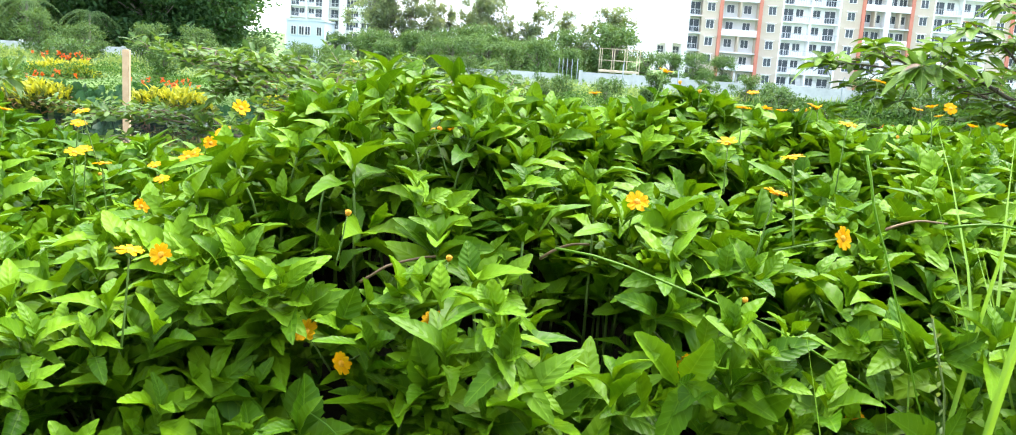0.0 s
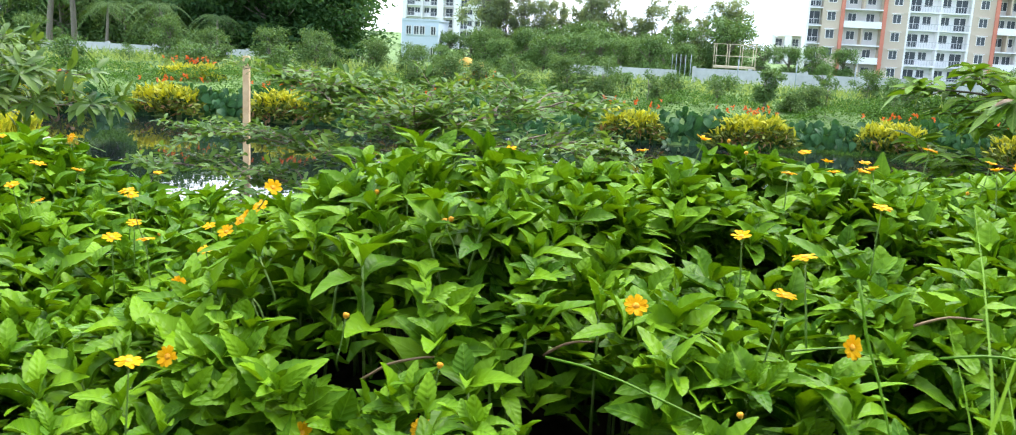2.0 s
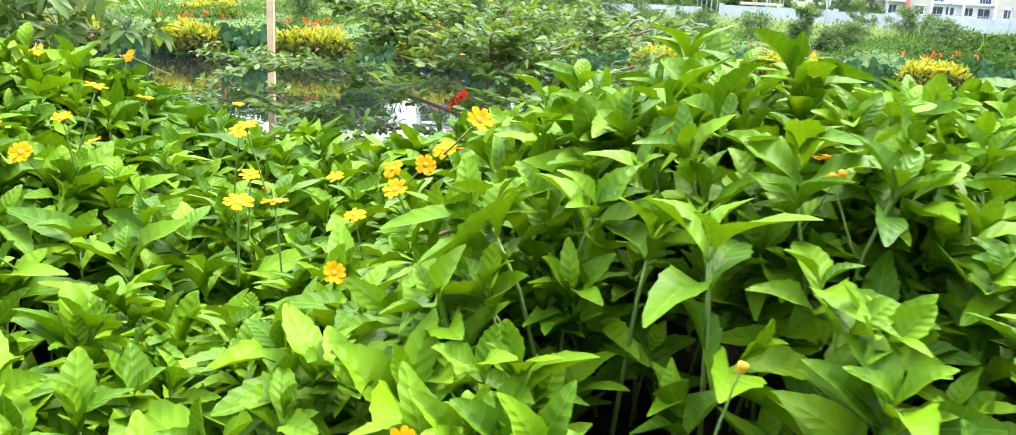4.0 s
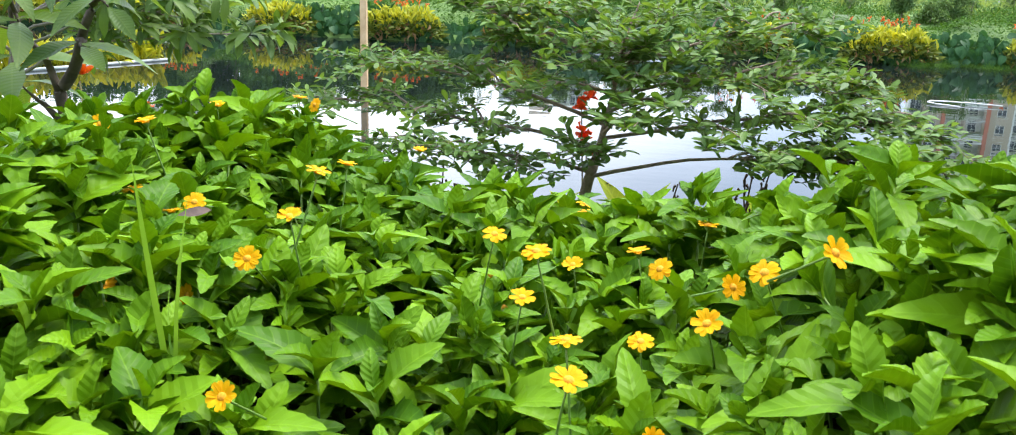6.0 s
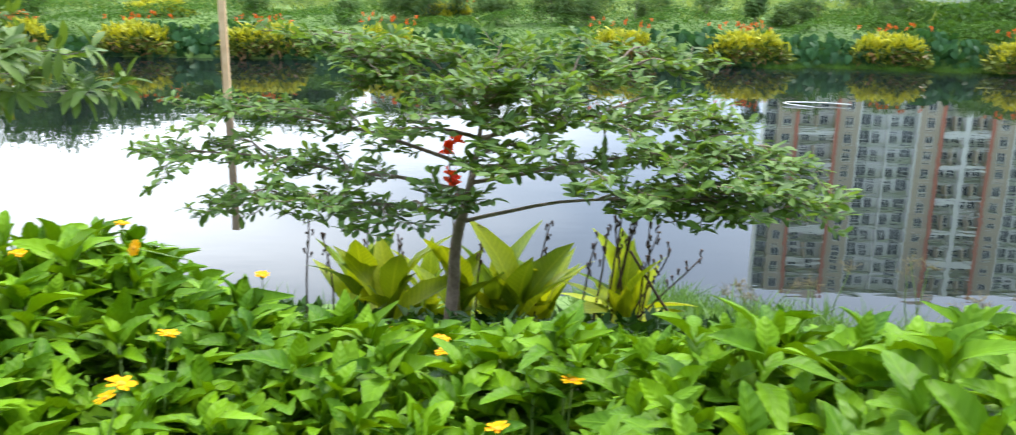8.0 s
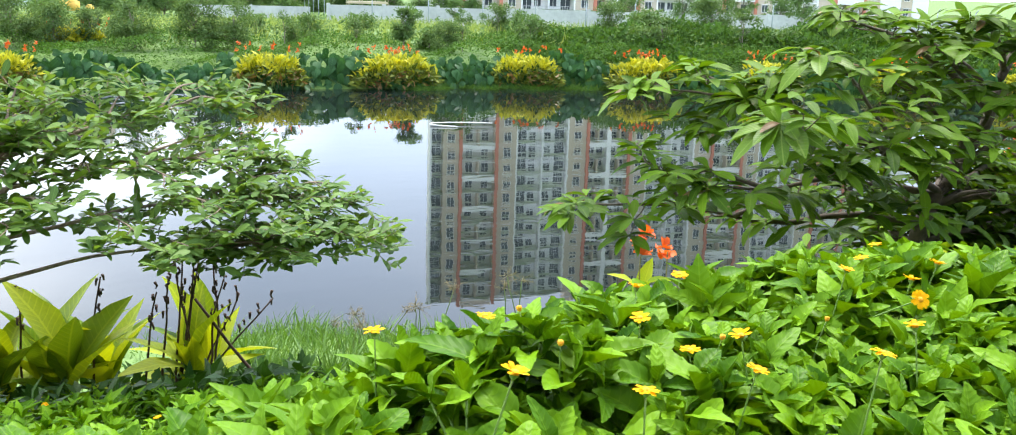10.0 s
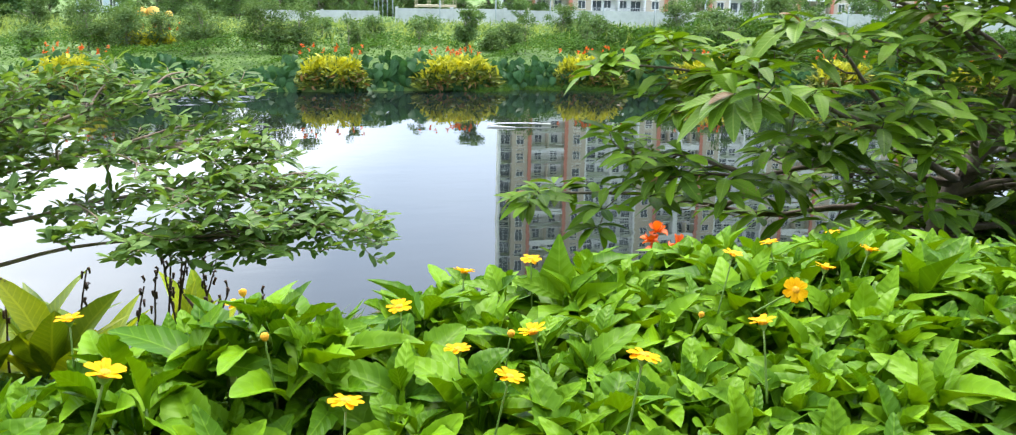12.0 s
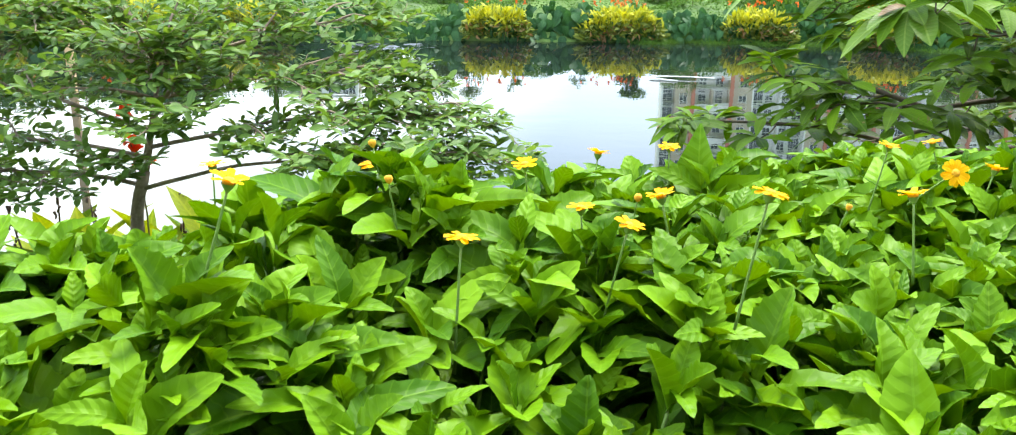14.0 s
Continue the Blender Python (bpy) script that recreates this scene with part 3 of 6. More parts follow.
VALLEY = [(0.081, 1.255, 2.794, 1), (0.031, 1.298, 2.755, 0), (-0.526, 1.426, 2.757, 1), (-0.493, 1.347, 2.736, 1), (-0.497, 1.356, 2.715, 1), (-0.066, 1.272, 2.794, 0), (0.017, 1.523, 2.759, 0), (0.042, 1.421, 2.778, 1), (0.100, 1.297, 2.811, 1), (-0.249, 1.115, 2.761, 1), (-0.495, 1.26, 2.683, 1), (-0.481, 1.313, 2.671, 1), (-0.537, 1.375, 2.71, 1), (-0.023, 1.218, 2.784, 0), (-0.007, 1.091, 2.814, 0), (0.046, 1.166, 2.738, 1), (0.122, 1.280, 2.831, 1), (-0.318, 1.302, 2.794, 1), (-0.376, 1.299, 2.755, 1), (-0.445, 1.444, 2.798, 1), (-0.293, 1.409, 2.850, 0), (-0.293, 1.338, 2.825, 0), (-0.048, 1.216, 2.853, 0), (-0.465, 1.432, 2.789, 0), (-0.617, 1.549, 2.851, 1), (-0.104, 1.343, 2.823, 0), (-0.336, 1.608, 2.810, 0), (-0.548, 1.532, 2.861, 0), (-0.447, 1.788, 2.846, 1)]
RIGHT = [(0.697, 1.669, 2.902, 0), (0.771, 1.419, 2.953, 0), (1.091, 1.368, 2.961, 0), (1.008, 1.553, 2.898, 0), (1.073, 1.563, 2.905, 0), (1.323, 1.586, 2.920, 1), (1.340, 1.743, 2.908, 0), (1.057, 1.789, 2.888, 0), (0.832, 1.715, 2.892, 0), (0.966, 1.589, 2.924, 0), (1.249, 1.507, 2.922, 0), (0.914, 1.462, 2.903, 0), (1.028, 1.459, 2.913, 0)]
SLOPE = [(-0.343, 1.953, 2.755, 0), (-0.063, 1.778, 2.726, 0), (-0.389, 1.567, 2.755, 0), (-0.578, 1.759, 2.842, 0), (-0.495, 3.861, 1.888, 0), (-0.071, 3.309, 2.076, 0), (-0.199, 3.296, 2.079, 0), (0.366, 3.248, 2.093, 0), (-0.484, 3.502, 2.014, 0), (-0.018, 3.865, 1.887, 0), (-0.071, 1.819, 2.726, 0), (0.091, 1.617, 2.768, 0), (-0.051, 1.519, 2.740, 0), (-0.511, 1.437, 2.809, 0), (-0.542, 1.960, 2.824, 0)]
TOP = [(1.551, 1.809, 2.884, 0), (1.920, 1.963, 2.815, 0), (1.923, 1.855, 2.812, 0), (1.721, 2.148, 2.808, 0), (2.006, 2.035, 2.815, 0), (1.855, 2.070, 2.815, 0), (1.463, 1.759, 2.881, 0), (1.140, 1.829, 2.887, 0), (1.427, 1.823, 2.895, 0)]
HEADS = np.array([f[:3] for f in FRONT + LOW + VALLEY + RIGHT + SLOPE + TOP])

hedge = thing("flowering_hedge", "dense bright green creeping hedge with toothed leaves", "hedge", (0.4, 1.4, 1.9), kind="stuff")
HEDGE_AT = np.array([0.4, 1.4, 1.9])

# a near-black soil sheet inside it, the gaps' shade put into its colour
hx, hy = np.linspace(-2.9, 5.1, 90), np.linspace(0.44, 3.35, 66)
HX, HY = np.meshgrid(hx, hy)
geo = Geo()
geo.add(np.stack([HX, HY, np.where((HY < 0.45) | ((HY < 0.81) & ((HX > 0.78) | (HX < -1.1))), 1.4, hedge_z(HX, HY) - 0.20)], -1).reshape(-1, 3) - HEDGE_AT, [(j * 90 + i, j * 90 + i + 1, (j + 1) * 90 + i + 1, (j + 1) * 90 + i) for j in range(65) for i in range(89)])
part("shade_sheet", geo, M_SHADE_SOIL, hedge, "near-black soil sheet inside the hedge, coloured as shade in its gaps")


def shoots(n, x0, x1, y0, y1, size):
    """Shoots over a stretch of the hedge: base, direction and leaf size, denser where it is steep."""
    x, y = rng.uniform(x0, x1, n * 3), rng.uniform(y0, y1, n * 3)
    nm, steep = hedge_normal(x, y)
    hollow = np.sin(13 * x + 2.2 * np.sin(7 * y)) * np.sin(12 * y + 2.0 * np.sin(6 * x) + 1) < -0.42
    keep = np.nonzero(rng.uniform(0, 2.4, len(x)) < steep ** 0.35 * np.where(hollow, np.where(x < 0.2, 0.4, 0.18), 1.0) * np.where((x > 0.25) & (x < 1.2) & (y < 1.05), 0.45, 1.0) * (1 - 0.25 * np.exp(-((x - 0.43) / 0.15) ** 2 - ((y - 0.97) / 0.11) ** 2)))[0][:n]
    x, y, nm = x[keep], y[keep], nm[keep]
    d = unit(nm * 0.6 + np.array([0, -0.05, 0.85]) + rng.normal(0, 0.26, (len(x), 3)))
    tip = np.stack([x, y, hedge_z(x, y)], -1) + nm * (0.02 - 0.13 * rng.uniform(0, 1, (len(x), 1)) ** 1.4)
    return tip, d, size * rng.uniform(0.75, 1.2, len(x)) * np.interp(x, [0.5, 1.0], [1.0, 1.04])


def shoot_leaves(tip, d, size, pairs=4):
    """Opposite pairs of leaves down each shoot, small and upright at its tip; the flower heads stand clear of them."""
    P, A, U, S = [], [], [], []
    n = len(tip)
    side = unit(np.cross(d, rng.normal(0, 1, (n, 3))))
    other = np.cross(d, side)
    for k, (down, spread, big) in enumerate([(0.0, 0.28, 0.66), (0.012, 0.52, 0.98), (0.032, 0.80, 1.05), (0.06, 1.1, 1.0)][:pairs]):
        s = side if k % 2 == 0 else other
        for sgn in (-1, 1):
            a = unit(d + s * sgn * spread + rng.normal(0, 0.2, (n, 3)))
            P.append(tip - d * down * (size[:, None] / 0.07))
            A.append(a)
            U.append(unit(d - s * sgn * 0.5 + rng.normal(0, 0.2, (n, 3))))
            S.append(size * big * rng.uniform(0.8, 1.15, n))
    P, A, U, S = np.concatenate(P), np.concatenate(A), np.concatenate(U), np.concatenate(S)
    mid = P + A * S[:, None] * 0.6 + HEDGE_AT
    clear = np.ones(len(P), bool)
    for h in HEADS:
        for step in (0.0, 0.025, 0.05):
            clear &= ((mid - h - np.array([0, -0.8, 0.6]) * step) ** 2).sum(1) > 0.021 ** 2
    return P[clear], A[clear], U[clear], S[clear]


def face_shoots(n, x0, x1, size):
    """Shoots out of the steep front of the hedge, down to its foot."""
    x, z = rng.uniform(x0, x1, n), rng.uniform(2.1, 2.74, n)
    y = 0.80 + 0.05 * np.sin(3.1 * x + 1) + 0.03 * np.sin(9 * x) - 0.03 * np.sin(11 * z + 4 * x) + rng.uniform(-0.03, 0.06, n)
    d = unit(np.array([0, -0.45, 0.85]) + rng.normal(0, 0.28, (n, 3)))
    keep = (np.sin(15 * x + 2 * np.sin(9 * z)) * np.sin(14 * z + 2 * np.sin(8 * x)) > -0.35) | (rng.uniform(0, 1, n) < 0.2)
    keep &= (x < 0.3) | (x > 1.4) | (rng.uniform(0, 1, n) < 0.75)
    return np.stack([x, y, z], -1)[keep], d[keep], (size * rng.uniform(0.75, 1.2, n))[keep]


geo, stems = Geo(), Geo()
tip, d, s = face_shoots(1500, 0.1, 1.5, 0.050)
geo.leaves(K_HEDGE, *shoot_leaves(tip - HEDGE_AT, d, s, 3))
for x0, x1 in ((-3.0, -0.8), (1.5, 5.3)):
    tip, d, s = face_shoots(800, x0, x1, 0.07)
    geo.leaves(K_HEDGE_FAR, *shoot_leaves(tip - HEDGE_AT, d, s, 3))
STRETCHES = [(3800, -1.3, 0.62, 0.42, 2.1, 0.053, K_HEDGE), (1700, 0.6, 1.6, 0.66, 1.62, 0.055, K_HEDGE_NEAR), (1650, 0.6, 2.4, 1.6, 2.2, 0.054, K_HEDGE), (520, 1.6, 2.4, 0.66, 1.62, 0.056, K_HEDGE),
             (2600, -1.3, 2.4, 0.55, 2.1, 0.050, K_HEDGE_FAR), (6400, -3.0, 4.5, 1.7, 4.1, 0.062, K_HEDGE_FAR), (4600, 2.2, 5.4, 0.7, 3.4, 0.066, K_HEDGE_FAR), (1900, -3.0, -1.1, 0.6, 2.2, 0.066, K_HEDGE_FAR)]
for n, x0, x1, y0, y1, size, kinds in STRETCHES:
    tip, d, s = shoots(n, x0, x1, y0, y1, size)
    if n == 2600 and x0 < 0:
        tip = tip - np.array([0, 0, 0.065])
    geo.leaves(kinds, *shoot_leaves(tip - HEDGE_AT, d, s, 3))
    for i in range(0, len(tip), 3):
        q = tip[i] - HEDGE_AT
        stems.tube([q - d[i] * 0.13 - np.array([0, 0, 0.05]), q - d[i] * 0.05, q], 0.002, 0.0012, 4)
part("foliage", geo, M_HEDGE, hedge)["kind"] = "stuff"
part("stem", stems, M_STEM, hedge)["kind"] = "stuff"

# the leaves nearest the walk, each on its own
single = []
for k in K_HEDGE_NEAR:
    g = Geo()
    g.add(k[0] * 0.06, k[1], k[2])
    single.append(g.mesh("leaf", M_HEDGE))
tip, d, s = shoots(50, -0.2, 1.3, 1.05, 1.55, 0.06)
P, A, U, S = shoot_leaves(tip + d * 0.012 - HEDGE_AT, d, s, 3)
for i in range(min(300, len(P))):
    x = Vector(A[i])
    y = Vector(U[i]).cross(x).normalized()
    z = x.cross(y)
    ob = new("leaf", single[i % len(single)])
    ob.parent = hedge
    m3 = Matrix((x, y, z)).transposed() * (S[i] / 0.06)
    ob.matrix_basis = Matrix.Translation(P[i]) @ m3.to_4x4()

# woody runners that show between the leaves
RUNNERS = [((0.13, 1.15, 2.79), (0.18, 1.145, 2.80)), ((0.36, 0.92, 2.73), (0.44, 0.91, 2.765)), ((0.555, 0.97, 2.755), (0.61, 0.97, 2.775)),
           ((0.45, 0.80, 2.60), (0.53, 0.80, 2.615)), ((0.98, 1.04, 2.80), (1.06, 1.05, 2.81))]
for a, b in RUNNERS:
    g = Geo()
    g.tube(np.array(bent(a, b, -0.006, 0.015, 9)) - HEDGE_AT - np.array([0, 0, 0.012]), 0.0018, 0.0013, 6)
    part("runner", g, M_RUNNER, hedge, "brown woody runner")


# ---- yellow flowers on thin stalks ----
def build_flower(petals, cup, stalk, name="yellow_daisy"):
    fl = thing(name, "open yellow daisy with notched petals on a thin green stalk", "flower", group="yellow daisies in the hedge")
    g = Geo()
    k = K_PETAL[0]
    g.add(k[0] * 0.0135, k[1], k[2])
    petal_mesh = g.mesh("petal", M_PETAL)
    for i in range(petals):
        ob = part("petal", petal_mesh, None, fl)
        ob.matrix_basis = Matrix.Rotation(2 * math.pi * i / petals + 0.1 * math.sin(i * 3.7), 4, "Z") @ Matrix.Translation((0.0028, 0, 0.0012 + 0.0004 * (i % 2))) @ Matrix.Rotation(-cup - 0.12 * math.sin(i * 2.3), 4, "Y")
    g = Geo()
    rings = [(0.0, -0.002), (0.0045, -0.0015), (0.0052, 0.001), (0.0042, 0.0032), (0.0018, 0.0042), (0.0, 0.0044)]
    v = [(r * math.cos(a), r * math.sin(a), z) for r, z in rings for a in np.linspace(0, 2 * math.pi, 10, endpoint=False)]
    g.add(v, [(i * 10 + j, i * 10 + (j + 1) % 10, (i + 1) * 10 + (j + 1) % 10, (i + 1) * 10 + j) for i in range(5) for j in range(10)])
    part("disc", g, M_DISC, fl, "domed orange-yellow centre")
    g = Geo()
    v = [(r * math.cos(a), r * math.sin(a), z) for r, z in [(0.0012, -0.008), (0.004, -0.0045), (0.0058, -0.0005)] for a in np.linspace(0, 2 * math.pi, 8, endpoint=False)]
    g.add(v, [(i * 8 + j, i * 8 + (j + 1) % 8, (i + 1) * 8 + (j + 1) % 8, (i + 1) * 8 + j) for i in range(2) for j in range(8)])
    part("calyx", g, M_STEM, fl, "green bracts under the petals")
    g = Geo()
    g.tube(bent((0, 0, -0.006), (0.004, 0.006, -stalk), 0, 0.008, 6), 0.0011, 0.0015, 5)
    part("stalk", g, M_STEM, fl, "thin green stalk")
    return fl


daisies = [build_flower(12, 0.25, 0.11), build_flower(11, 0.4, 0.09), build_flower(13, 0.08, 0.12)]
first = [True, True, True]
for i, (x, y, z, tilt) in enumerate(FRONT + LOW + VALLEY + RIGHT + SLOPE + TOP):
    k = i % 3
    lean = (-0.02 if x > 0.6 and y > 1.2 else 0.12, 0.85, 1.4)[tilt] + (0.12 if x > 0.6 and tilt == 0 else 0.22) * math.sin(i * 1.9)
    m = Matrix.Translation((x, y, z)) @ Matrix.Rotation(0.5 * math.sin(i * 2.7), 4, "Z") @ Matrix.Rotation(lean, 4, "X") @ Matrix.Rotation(0.25 * math.sin(i * 5.1), 4, "Y") @ Matrix.Rotation(i * 1.3, 4, "Z")
    size = (0.80 if i < len(FRONT + LOW) else 0.74) + 0.06 * math.sin(i * 4.4)
    if first[k]:
        first[k], daisies[k].matrix_basis = False, m
        daisies[k].scale = (size, size, size)
    else:
        copy_thing(daisies[k], m).scale = (size, size, size)


# ---- unopened buds and withered leaves ----
def build_bud():
    bd = thing("flower_bud", "small unopened orange-tipped bud on a green stalk", "flower bud", group="buds in the hedge")
    g = Geo()
    g.tube(bent((0, 0, -0.09), (0, 0, 0), 0, 0.03, 6), 0.0014, 0.0011, 5)
    part("stalk", g, M_STEM, bd)
    g = Geo()
    rings = [(0.0011, -0.001), (0.004, 0.002), (0.0055, 0.006), (0.0045, 0.009), (0.0005, 0.0105)]
    g.add([(q * math.cos(a), q * math.sin(a), z) for q, z in rings for a in np.linspace(0, 2 * math.pi, 8, endpoint=False)], [(i * 8 + j, i * 8 + (j + 1) % 8, (i + 1) * 8 + (j + 1) % 8, (i + 1) * 8 + j) for i in range(4) for j in range(8)])
    part("head", g, M_DISC, bd, "round orange bud")
    return bd


BUDS = [(-0.114, 1.454, 2.719), (0.061, 1.515, 2.741), (0.186, 1.215, 2.800), (0.320, 1.155, 2.894), (0.426, 1.060, 2.881), (0.348, 0.891, 2.807), (0.454, 0.853, 2.774), (0.755, 0.844, 2.750), (1.290, 1.706, 2.865), (0.860, 1.545, 2.932), (0.842, 1.620, 2.943), (0.431, 1.064, 2.883), (-0.139, 1.515, 2.731), (1.056, 1.572, 2.911)]
bud = build_bud()
for i, (x, y, z) in enumerate(BUDS):
    m = Matrix.Translation((x, y, z - 0.012)) @ Matrix.Rotation(0.5 * math.sin(i * 3.1), 4, "X") @ Matrix.Rotation(0.4 * math.cos(i * 2.3), 4, "Y") @ Matrix.Scale(0.62, 4)
    if i == 0:
        bud.matrix_basis = m
    else:
        copy_thing(bud, m @ Matrix.Scale(1 / 0.62, 4))

dead = thing("dead_leaf", "withered purple-brown leaf lying on the hedge", "leaf", (-0.414, 1.39, 2.80))
g = Geo()
g.leaves([leaf_template(BROAD, 0.2, 0.3, 0.3, 0.2, 3)], [(-0.02, 0, 0)], [(1, 0.2, 0.3)], [(0.1, -0.9, 0.5)], [0.032])
part("blade", g, surface("dead_leaf", (0.16, 0.10, 0.09), (0.28, 0.19, 0.15), 0.8, 40, 200, 0.3, distance=0.002), dead)

# ---- trees ----
def leafy_twig(P, A, U, S, pts, size, r, gap=0.03, pairs=True, whorl=0, droop=0.15, level=0.35):
    """Leaves along a twig, in pairs, with a whorl at its end."""
    pts = np.asarray(pts)
    seg = np.linalg.norm(np.diff(pts, axis=0), axis=1)
    run = np.concatenate([[0], np.cumsum(seg)])
    if gap:
        for s in np.arange(gap, run[-1], gap):
            p = np.array([np.interp(s, run, pts[:, i]) for i in range(3)])
            t = unit(np.array([np.interp(min(s + 0.02, run[-1]), run, pts[:, i]) for i in range(3)]) - p + 1e-6)
            side = unit(np.cross(t, [0, 0, 1]) + r.normal(0, 0.25, 3))
            for sgn in ((-1, 1) if pairs else (r.choice([-1, 1]),)):
                a = unit(t * r.uniform(0.3, 0.9) + side * sgn + np.array([0, 0, r.normal(0.12, level)]))
                P.append(p), A.append(a), U.append(unit(np.array([0, 0, 1.0]) + r.normal(0, 0.35, 3))), S.append(size * r.uniform(0.65, 1.15))
    t = unit(pts[-1] - pts[-2])
    turn = r.uniform(0, 2 * math.pi)
    for i in range(whorl):
        ang = turn + 2 * math.pi * i / max(1, whorl) + r.uniform(-0.3, 0.3)
        axis = unit(t * 0.35 + np.array([0, 0, 1.0])) if level < 0.3 else t
        s1 = unit(np.cross(axis, [0.9, 0.3, 0.1]))
        s2 = np.cross(axis, s1)
        a = unit(t * r.uniform(0.25, 0.9) + (s1 * math.cos(ang) + s2 * math.sin(ang)) * 1.0 + np.array([0, 0, -droop]))
        if level < 0.3:
            a = unit(a * np.array([1, 1, 0.5]) + np.array([0, 0, 0.06]))
        P.append(pts[-1] - t * 0.012 * (i % 3)), A.append(a), U.append(unit(np.array([0, 0, 1.0]) + t * 0.4 + r.normal(0, 0.2, 3))), S.append(size * r.uniform(0.75, 1.2))


def small_tree(name, label, base, trunk, limbs, r0, bark, leaf_mat, kinds, size, gap, whorl, twig_len, twig_gap, seed, pairs=True, group="", flat=0.25, limb_r=0.36, lift=0.08, young=0, droop=0.15, level=0.35, sway=0.035, bare=0.22, first_bare=0.22, rosettes=(), least=3):
    """A tree from the line of its trunk and the ends of its limbs: (start along the trunk, 0 to 1, end point, sag, and the limb it grows from if not the trunk)."""
    r = np.random.default_rng(seed)
    base = np.array(base, float)
    tr = thing(name, label, "tree", base, group)
    trunk = np.array(trunk, float)
    g = Geo()
    line = np.concatenate([bent(trunk[i], trunk[i + 1], 0, 0.015, 5, r)[:-1] for i in range(len(trunk) - 1)] + [trunk[-1:]])
    g.tube(line[: len(line) // 2 + 1] - base, r0, r0 * 0.72, 10)
    g.tube(line[len(line) // 2:] - base, r0 * 0.6, r0 * 0.15, 8)
    part("trunk", g, bark, tr)
    P, A, U, S = [], [], [], []
    twigs = Geo()
    lines = []
    for start, end, sag, *host in limbs:
        along = lines[host[0]] if host else line
        f = start * (len(along) - 1)
        i = min(int(f), len(along) - 2)
        p = along[i] + (along[i + 1] - along[i]) * (f - i)
        pts = bent(p, end, sag, sway, 11, r)
        lines.append(pts)
        g = Geo()
        g.tube(pts - base, r0 * limb_r * (0.6 if host else 1.0), r0 * 0.08, 7)
        part("limb", g, bark, tr)
        length = np.linalg.norm(np.diff(pts, axis=0), axis=1).sum()
        m = max(least, int(length / twig_gap))
        clean = first_bare if len(lines) == 1 else bare
        for j in range(m):
            s = clean + (1 - clean) * (j + r.uniform(0, 1)) / m
            k = min(int(s * 10), 9)
            q = pts[k] + (pts[k + 1] - pts[k]) * (s * 10 - k)
            t = unit(pts[k + 1] - pts[k])
            side = unit(np.cross(t, [0, 0, 1])) * (1 if j % 2 else -1)
            dirn = unit(t * r.uniform(0.5, 1.1) + side * r.uniform(0.5, 1.1) + np.array([0, 0, r.normal(lift, flat)]))
            e = q + dirn * twig_len * r.uniform(0.5, 1.15)
            tw = bent(q, e, 0.02, 0.05, 6, r)
            twigs.tube(tw - base, r0 * 0.09, r0 * 0.04, 4)
            leafy_twig(P, A, U, S, tw, size, r, gap, pairs, whorl, droop, level)
            if r.uniform() < 0.6:
                d2 = unit(dirn + r.normal(0, 0.55, 3) * np.array([1, 1, 1.7 * level]))
                tw2 = bent(tw[3], tw[3] + d2 * twig_len * 0.6, 0.02, 0.05, 5, r)
                twigs.tube(tw2 - base, r0 * 0.07, r0 * 0.035, 4)
                leafy_twig(P, A, U, S, tw2, size, r, gap, pairs, whorl, droop, level)
        leafy_twig(P, A, U, S, pts[8:], size, r, gap, pairs, max(whorl, 1 if pairs else 3), droop, level)
    part("twig", twigs, bark, tr)["kind"] = "stuff"
    g = Geo()
    g.leaves(kinds, np.array(P) - base, A, U, S)
    crown = part("crown", g, leaf_mat, tr)
    crown["kind"] = "stuff"
    for k, count, big in rosettes:
        P, A, U, S = [], [], [], []
        leafy_twig(P, A, U, S, lines[k][-3:], big, r, 0, False, count, 0.35, 0.25)
        g = Geo()
        g.leaves(kinds, np.array(P) - base, A, U, S)
        part("rosette", g, M_LIMELEAF, tr, "pale lime leaves at the tip of a limb")
    for i in range(young):
        tip = lines[i % len(lines)][-1]
        g = Geo()
        a = unit(tip - lines[i % len(lines)][-3] + r.normal(0, 0.03, 3))
        g.leaves(kinds, [tip - base], [a], [[0.2, -0.3, 1.0]], [size * 0.7])
        part("young_leaf", g, M_RUSTLEAF, tr, "bronze young leaf")
    return tr


